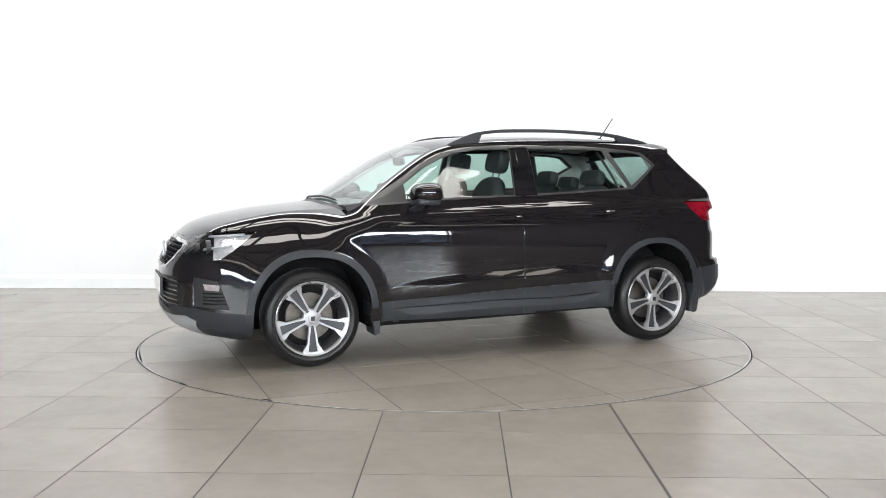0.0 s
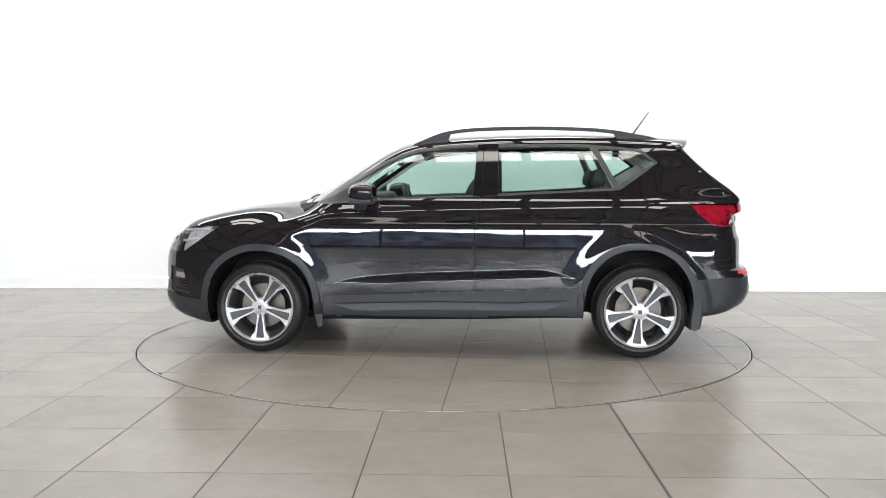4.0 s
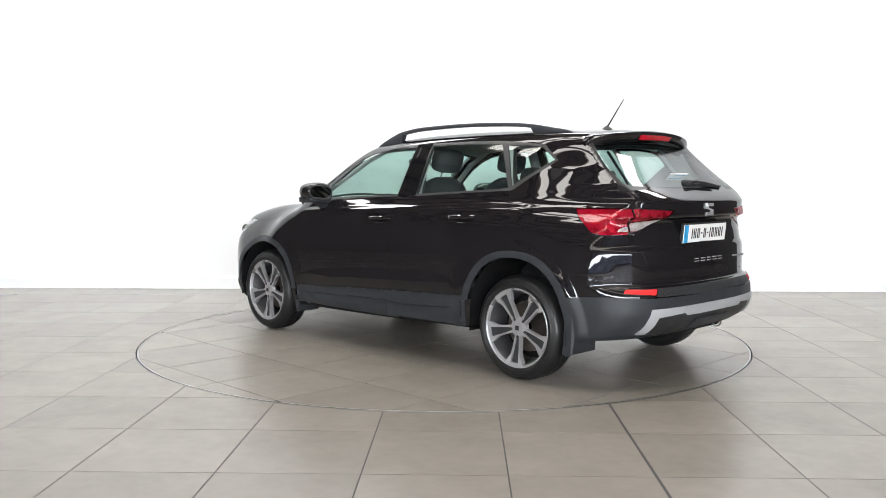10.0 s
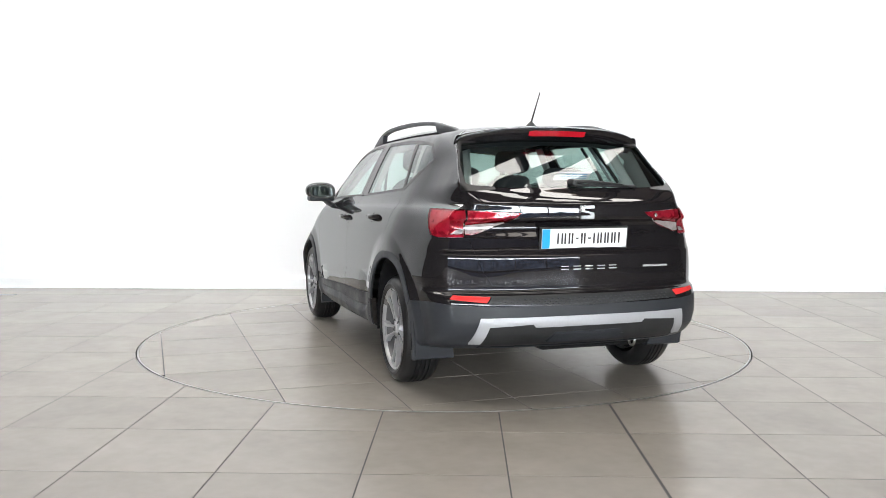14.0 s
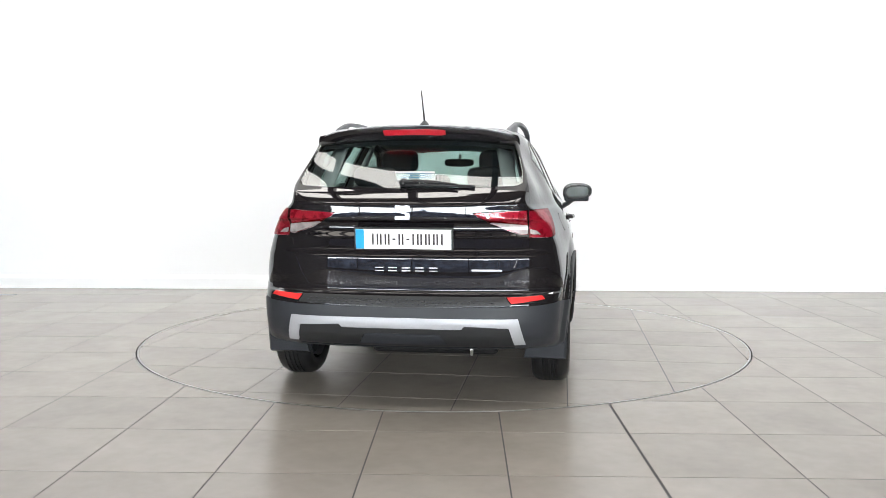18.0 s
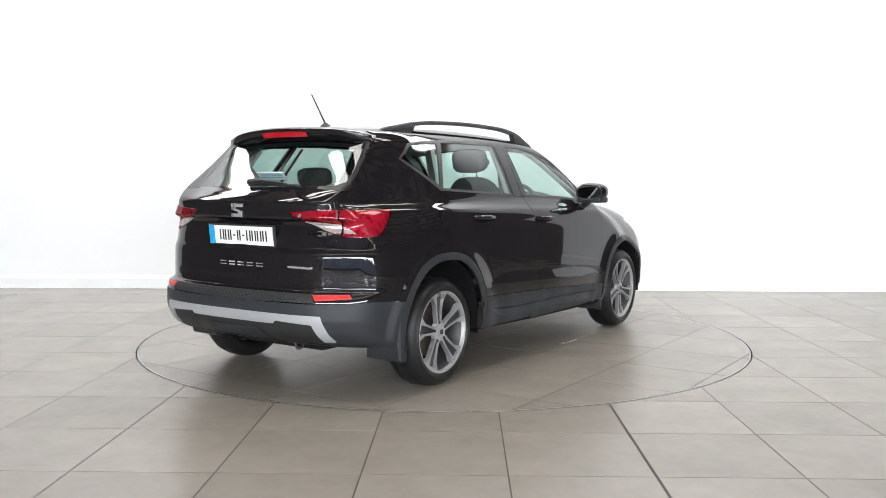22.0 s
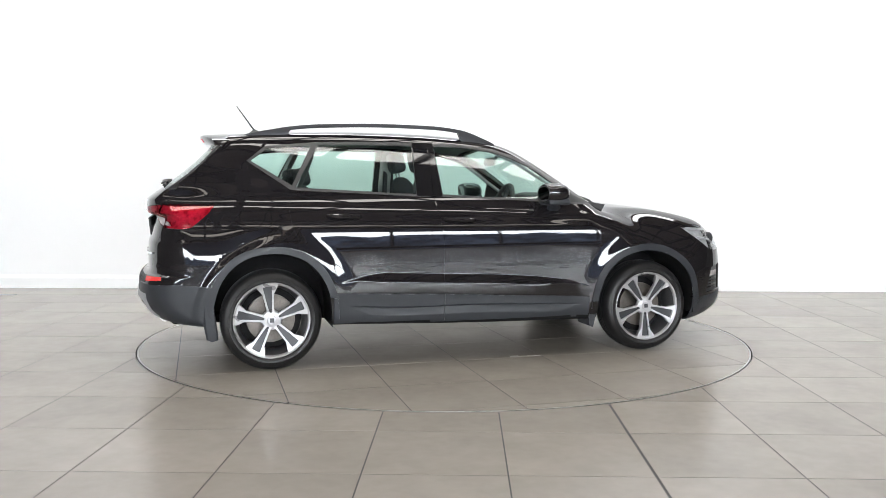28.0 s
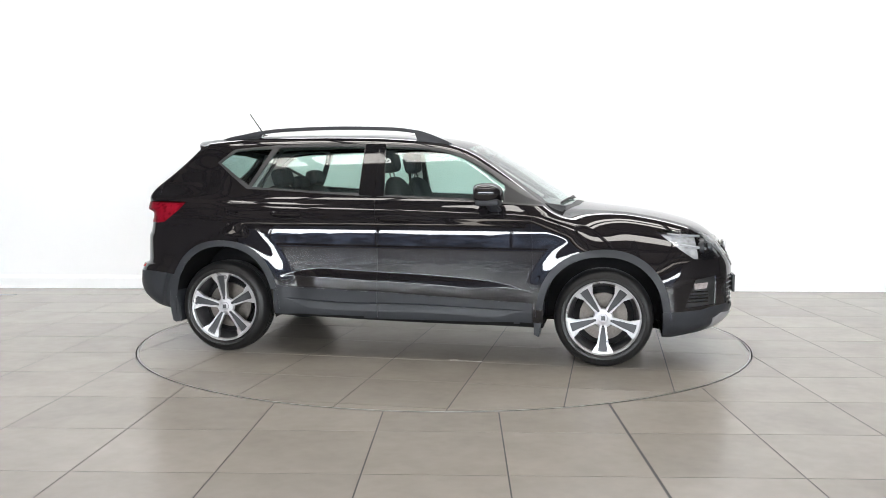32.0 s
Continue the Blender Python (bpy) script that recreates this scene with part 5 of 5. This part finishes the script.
def mud_flaps():
    for sd in (1, -1):
        bm = bmesh.new()
        o = [(0.930, 0.44), (0.868, 0.43), (0.868, 0.30), (0.872, 0.20), (0.902, 0.186), (0.915, 0.25), (0.925, 0.33)]
        prism(bm, o, 0.70, 0.893, to=lambda a, b, c: (a, sd * (c - 0.05 * max(0, 0.3 - b)), b))
        fix_normals(bm)
        part("mud_flap", bm, M_PLASTIC, car, smooth=False)
        # rear flap: a thick moulded sheet behind the wheel
        bm = bmesh.new()
        o = [(-1.668, 0.535), (-1.715, 0.530), (-1.742, 0.45), (-1.745, 0.36), (-1.735, 0.28), (-1.722, 0.212), (-1.690, 0.200), (-1.652, 0.208), (-1.655, 0.27), (-1.668, 0.36), (-1.678, 0.45)]
        lo = [bm.verts.new((a, sd * (0.79 - 0.16 * min(1, (0.54 - b) / 0.30) ** 0.6), b)) for a, b in o]
        mid = [bm.verts.new((a, sd * (0.862 - 0.03 * max(0, 0.40 - b)), b)) for a, b in o]
        hi = [bm.verts.new((-1.69 + (a + 1.69) * 0.7, sd * (0.874 - 0.03 * max(0, 0.40 - b)), b)) for a, b in o]
        n = len(o)
        for p, q in ((lo, mid), (mid, hi)):
            for k in range(n):
                bm.faces.new((p[k], p[(k + 1) % n], q[(k + 1) % n], q[k]))
        bm.faces.new(lo)
        bm.faces.new(hi)
        fix_normals(bm)
        part("mud_flap", bm, M_PLASTIC, car)


def nose_fittings():
    for sd in (1, -1):
        hl = [o for o in car.children if o.name.startswith("headlamp")][0 if sd == 1 else 1]
        for y, z, r in ((0.66, 0.785, 0.042), (0.585, 0.775, 0.030)):
            x = on_nose(y, z) - 0.03
            bm = bmesh.new()
            lathe(bm, [(0.001, -0.03), (r * 0.5, -0.024), (r * 0.85, -0.006), (r, 0.010), (r * 1.06, 0.010), (r * 1.08, -0.02)], 24, "X", m=Matrix.Translation((x, sd * y, z)))
            fix_normals(bm)
            part("lamp_reflector", bm, M_RIMDARK, hl)
        for x0, x1, z0, z1 in ((1.72, 1.93, 0.865, 0.850), (1.80, 1.97, 0.80, 0.770)):
            bm = bmesh.new()
            pts = []
            for i in range(8):
                x = x0 + (x1 - x0) * i / 7
                z = z0 + (z1 - z0) * i / 7
                lo, hi = 0.2, 1.0
                for _ in range(30):
                    mid = (lo + hi) / 2
                    if float(skin(np.array(x), np.array(mid), np.array(z))) < 0:
                        lo = mid
                    else:
                        hi = mid
                pts.append((x, sd * (lo - 0.022), z))
            tube(bm, pts, 0.008, 8)
            part("light_guide", bm, M_SATIN, hl)
        # fog lamp and its slatted pocket
        def flank(x, z):
            lo, hi = 0.2, 1.0
            for _ in range(30):
                mid = (lo + hi) / 2
                if float(skin(np.array(x), np.array(mid), np.array(z))) < 0:
                    lo = mid
                else:
                    hi = mid
            return lo

        bm = bmesh.new()
        q = [(1.985, 0.556), (1.892, 0.552), (1.900, 0.514), (1.975, 0.518)]
        a = [bm.verts.new((x, sd * (flank(x, z) + 0.001), z)) for x, z in q]
        b = [bm.verts.new((x - 0.01, sd * (flank(x, z) - 0.02), z)) for x, z in q]
        bm.faces.new(a)
        for k in range(4):
            bm.faces.new((a[k], a[(k + 1) % 4], b[(k + 1) % 4], b[k]))
        fix_normals(bm)
        part("fog_lamp", bm, M_WHITELENS, car, "clear fog lamp", smooth=False)
        for k in range(4):
            z = 0.497 - 0.022 * k
            bm = bmesh.new()
            pts = [(x, sd * (flank(x, z) - 0.006), z) for x in (1.985, 1.94, 1.90, 1.868 - 0.008 * k)]
            tube(bm, pts, 0.005, 6)
            part("pocket_slat", bm, M_GLOSSBLACK, car, smooth=False)
    # grille lattice: chrome-edged dark cells
    for row in range(6):
        for col in range(-6, 7):
            y = col * 0.066 + (0.033 if row % 2 else 0)
            z = 0.662 + row * 0.026
            lim = 0.30 + (z - 0.65) * 1.0
            if abs(y) > lim:
                continue
            x = on_nose(y, z)
            bm = bmesh.new()
            o = [(0.028, 0), (0.012, 0.011), (-0.012, 0.011), (-0.028, 0), (-0.012, -0.011), (0.012, -0.011)]
            vs = [[bm.verts.new((x + d, y + a * k, z + b * k)) for a, b in o] for d, k in ((-0.022, 1.0), (-0.004, 1.0), (-0.004, 0.72), (-0.022, 0.72))]
            for p, q in zip(vs, vs[1:]):
                for k in range(6):
                    bm.faces.new((p[k], p[(k + 1) % 6], q[(k + 1) % 6], q[k]))
            fix_normals(bm)
            part("grille_cell", bm, M_GLOSSBLACK, car, smooth=False)
    for k in range(6):
        z = 0.405 + k * 0.031
        bm = bmesh.new()
        pts = [(on_nose(y, z) - 0.008, y, z) for y in (-0.52, -0.35, -0.15, 0, 0.15, 0.35, 0.52)]
        tube(bm, pts, 0.006, 6)
        part("grille_bar", bm, M_GLOSSBLACK, car, smooth=False)
    bm = bmesh.new()
    xb = on_nose(0, 0.73)
    box(bm, xb - 0.01, xb + 0.012, -0.07, 0.07, 0.672, 0.792, 0.012, 3)
    part("front_badge", bm, M_CHROME, car, "plain chrome badge")
    bm = bmesh.new()
    xp = on_nose(0.2, 0.50)
    box(bm, xp + 0.0, xp + 0.018, -0.27, 0.27, 0.445, 0.565, 0.004)
    fp = part("front_plate_holder", bm, M_BLACKPLASTIC, car, smooth=False)
    bm = bmesh.new()
    box(bm, xp + 0.019, xp + 0.022, -0.26, 0.26, 0.450, 0.560)
    part("front_plate", bm, M_PLATE, fp, smooth=False)
    # windscreen wipers
    for y0, y1, x0, x1 in ((0.45, -0.12, 1.045, 1.088), (-0.05, -0.58, 1.098, 1.02)):
        bm = bmesh.new()
        pts = []
        for i in range(9):
            s = i / 8
            y = y0 + (y1 - y0) * s
            x = x0 + (x1 - x0) * s
            pts.append((x, y, on_top(x, y) + 0.014))
        tube(bm, pts, [0.004] + [0.008] * 7 + [0.004], 8)
        part("windscreen_wiper", bm, M_BLACKPLASTIC, car)
    # fuel flap outline: a flat near-black band painting the shade of its shut line
    bm = bmesh.new()
    o = [(-1.315, 1.015), (-1.308, 0.948), (-1.33, 0.930), (-1.495, 0.925), (-1.515, 0.945), (-1.505, 1.012), (-1.49, 1.022), (-1.33, 1.026)]
    c = (sum(a for a, _ in o) / 8, sum(b for _, b in o) / 8)
    n = 8
    r0 = [bm.verts.new((a, -(on_side(a, b) + 0.0008), b)) for a, b in o]
    o2 = [(c[0] + (a - c[0]) * 0.965, c[1] + (b - c[1]) * 0.93) for a, b in o]
    r1 = [bm.verts.new((a, -(on_side(a, b) + 0.0008), b)) for a, b in o2]
    for k in range(n):
        bm.faces.new((r0[k], r0[(k + 1) % n], r1[(k + 1) % n], r1[k]))
    fix_normals(bm)
    part("fuel_flap_gap_shade", bm, M_GAPSHADE, car, smooth=False)


roof_rails()
antenna()
door_mirrors()
door_handles()
tail_spoiler()
tail_fittings()
mud_flaps()
nose_fittings()


# ---- cabin ----
def cushion(bm, w, d, h, m, power=3.2, bow=0.0):
    """A soft rounded block, w wide (y), d deep (x), h high (z)."""
    r = bmesh.ops.create_uvsphere(bm, u_segments=28, v_segments=18, radius=1.0)
    e = 2 / power
    for v in r["verts"]:
        q = [math.copysign(abs(a) ** e, a) for a in v.co]
        co = Vector((q[0] * d / 2 - bow * q[1] ** 2, q[1] * w / 2, q[2] * h / 2))
        v.co = m @ co


def front_seats():
    for sd in (1, -1):
        y = 0.36 * sd
        bm = bmesh.new()
        cushion(bm, 0.50, 0.50, 0.20, pose(0.12, y, 0.62, 0, -8, 0))
        cushion(bm, 0.48, 0.17, 0.70, pose(-0.13, y, 0.90, 0, -14, 0), 2.8, -0.03)
        s = part("front_seat", bm, M_SEAT, car, "charcoal cloth front seat")
        bm = bmesh.new()
        cushion(bm, 0.265, 0.11, 0.165, pose(-0.245, y, 1.352, 0, -12, 0), 4.0, -0.015)
        part("headrest", bm, M_SEAT, s)
        for d in (-0.055, 0.055):
            bm = bmesh.new()
            tube(bm, [(-0.205, y + d, 1.18), (-0.24, y + d, 1.32)], 0.006, 8)
            part("headrest_post", bm, M_CHROME, s)
        bm = bmesh.new()
        tube(bm, [(-0.265, sd * 0.625, 1.30), (-0.275, sd * 0.66, 1.0), (-0.27, sd * 0.68, 0.6)], 0.020, 6, flat=0.15)
        part("seat_belt", bm, M_CABIN, car)


def rear_bench():
    bm = bmesh.new()
    cushion(bm, 1.26, 0.42, 0.20, pose(-0.70, 0, 0.64, 0, -6, 0), 5)
    for y, w in ((0.39, 0.50), (-0.39, 0.50), (0, 0.30)):
        cushion(bm, w, 0.17, 0.66, pose(-1.00, y, 0.86, 0, -18, 0), 3.4, -0.02)
    s = part("rear_bench", bm, M_SEAT, car, "charcoal cloth rear bench")
    for y, w, h, z in ((0.37, 0.28, 0.13, 1.232), (-0.37, 0.28, 0.13, 1.232), (0, 0.24, 0.10, 1.195)):
        bm = bmesh.new()
        cushion(bm, w, 0.10, h, pose(-1.075, y, z, 0, -14, 0), 3.6, -0.015)
        part("headrest", bm, M_SEAT, s)


def cabin():
    bm = bmesh.new()
    prof = [(1.06, 1.045), (0.86, 1.075), (0.62, 1.068), (0.52, 1.03), (0.50, 0.90), (0.60, 0.60), (0.88, 0.5), (0.95, 0.85)]
    prism(bm, prof, -0.72, 0.72, to=lambda a, b, c: (a, c, b))
    fix_normals(bm)
    part("dashboard", bm, M_CABIN, car, smooth=False)
    bm = bmesh.new()
    cushion(bm, 0.36, 0.20, 0.09, pose(0.62, -0.37, 1.085, 0, 0, 0), 2.6)
    part("instrument_hood", bm, M_CABIN, car)
    bm = bmesh.new()
    m = Matrix.Translation((0.39, -0.37, 1.015)) @ Matrix.Rotation(radians(-68), 4, "Y")
    n, k = 40, 10
    for i in range(n):
        for j in range(k):
            a, b = 2 * math.pi * i / n, 2 * math.pi * j / k
            bm.verts.new(m @ Vector(((0.178 + 0.016 * math.cos(b)) * math.cos(a), (0.178 + 0.016 * math.cos(b)) * math.sin(a), 0.016 * math.sin(b))))
    bm.verts.ensure_lookup_table()
    for i in range(n):
        for j in range(k):
            bm.faces.new([bm.verts[q] for q in (i * k + j, (i + 1) % n * k + j, (i + 1) % n * k + (j + 1) % k, i * k + (j + 1) % k)])
    fix_normals(bm)
    sw = part("steering_wheel", bm, M_CABIN, car)
    bm = bmesh.new()
    cushion(bm, 0.17, 0.14, 0.06, m, 2.6)
    box(bm, -0.02, 0.02, -0.17, 0.17, -0.012, 0.012, 0.005, m=m)
    box(bm, 0.0, 0.17, -0.02, 0.02, -0.012, 0.012, 0.005, m=m @ Matrix.Rotation(radians(0), 4, "Z"))
    part("wheel_spokes", bm, M_CABIN, sw)
    bm = bmesh.new()
    cushion(bm, 0.24, 0.035, 0.065, pose(0.43, 0, 1.360, 0, 10, 0), 3.5)
    tube(bm, [(0.44, 0, 1.37), (0.49, 0, 1.40), (0.50, 0, 1.425)], 0.012, 8)
    part("cabin_mirror", bm, M_CABIN, car)
    # roof lining and inner pillars
    bm = bmesh.new()
    xs = [0.30 - 1.75 * i / 20 for i in range(21)]
    ys = [-0.52 + 1.04 * j / 12 for j in range(13)]
    g = [[bm.verts.new((x, y, on_top(x, y) - 0.055)) for y in ys] for x in xs]
    h = [[bm.verts.new((x, y, on_top(x, y) - 0.040)) for y in ys] for x in xs]
    for i in range(20):
        for j in range(12):
            bm.faces.new((g[i][j], g[i][j + 1], g[i + 1][j + 1], g[i + 1][j]))
            bm.faces.new((h[i][j], h[i + 1][j], h[i + 1][j + 1], h[i][j + 1]))
    fix_normals(bm)
    part("roof_lining", bm, M_HEADLINER, car)
    for sd in (1, -1):
        for pts, w in (([(0.80, 0.70, 1.09), (0.60, 0.645, 1.22), (0.40, 0.58, 1.35), (0.22, 0.545, 1.43)], 0.030), ([(-0.265, 0.735, 1.02), (-0.265, 0.68, 1.20), (-0.265, 0.565, 1.45)], 0.050), ([(-1.16, 0.68, 1.08), (-1.08, 0.63, 1.25), (-1.00, 0.54, 1.43)], 0.026), ([(-1.72, 0.56, 1.06), (-1.60, 0.53, 1.22), (-1.46, 0.49, 1.40)], 0.045)):
            bm = bmesh.new()
            tube(bm, [(x, sd * y, z) for x, y, z in pts], w, 10, flat=0.35)
            part("pillar_lining", bm, M_CABIN if w == 0.026 else M_HEADLINER, car)
        bm = bmesh.new()
        o = [(0.85, 1.06), (0.40, 1.085), (-0.35, 1.105), (-1.15, 1.145), (-1.15, 0.82), (-0.90, 0.80), (-0.90, 0.60), (0.85, 0.55)]
        prism(bm, o, 0.70, 0.735, to=lambda a, b, c: (a, sd * (c - (0.02 if b > 1.0 else 0)), b))
        fix_normals(bm)
        part("door_lining", bm, M_CABIN, car, smooth=False)
    wide = [(-1.17, 1.09), (-1.76, 1.09), (-1.58, 1.43), (-1.26, 1.455), (-1.03, 1.46)]
    for sd in (1, -1):
        bm = bmesh.new()
        ring = []
        hole = [(-1.237 + (x + 1.237) * 1.14, 1.36 + (z - 1.36) * 1.14) for x, z in QUARTER_GLASS]
        for o, d in ((wide, 0.048), (hole, 0.048), (hole, 0.034), (wide, 0.034)):
            ring.append([bm.verts.new((x, sd * (on_side(x, z) - d), z)) for x, z in o])
        for p, q in zip(ring, ring[1:]):
            for k in range(5):
                bm.faces.new((p[k], p[(k + 1) % 5], q[(k + 1) % 5], q[k]))
        fix_normals(bm)
        part("quarter_lining", bm, M_HEADLINER, car, smooth=False)
    bm = bmesh.new()
    box(bm, -0.88, 0.88, -0.70, 0.70, 0.36, 0.42, 0.02)
    box(bm, -1.95, -0.89, -0.44, 0.44, 0.36, 0.42, 0.02)
    part("cabin_floor", bm, M_CABIN, car, smooth=False)
    bm = bmesh.new()
    box(bm, -1.88, -1.10, -0.55, 0.55, 1.02, 1.04, 0.006)
    part("parcel_shelf", bm, M_CABIN, car, smooth=False)
    # slip of paper behind the tailgate glass
    bm = bmesh.new()
    m = pose(-1.86, -0.03, 1.238, 0, -42, 0)
    box(bm, -0.001, 0.001, -0.11, 0.11, -0.03, 0.03, m=m)
    slip = part("paper_slip", bm, M_WHITE, car, "white paper slip behind the rear window", smooth=False)
    bm = bmesh.new()
    for k in range(3):
        box(bm, -0.004, -0.003, -0.09, 0.05 + 0.02 * k, 0.014 - 0.014 * k, 0.018 - 0.014 * k, m=m)
    part("print_bars", bm, M_PLATEBLUE, slip, smooth=False)


front_seats()
rear_bench()
cabin()

# ---- a pale scuff on the turntable's tiles ----
def scuff():
    bm = bmesh.new()
    box(bm, SCUFF[0] - 0.115, SCUFF[0] + 0.115, SCUFF[1] - 0.018, SCUFF[1] - 0.011, 0.0008, 0.0014)
    box(bm, SCUFF[0] - 0.115, SCUFF[0] - 0.05, SCUFF[1] + 0.010, SCUFF[1] + 0.014, 0.0008, 0.0014)
    part("scuff_mark", bm, M_SCUFF, table, "pale scuffed tape residue", smooth=False)


M_SCUFF = surface("pale_scuff", (0.55, 0.53, 0.50), 0.7, vary=0.4, scale=40)
SCUFF = (0.328, -0.918)
scuff()


def motions():
    times = [k * 1.0 for k in range(33)]
    walk(table, [(t, table_pose(t)) for t in times])
    walk(car, [(t, car_pose(t)) for t in times])


floor()
motions()
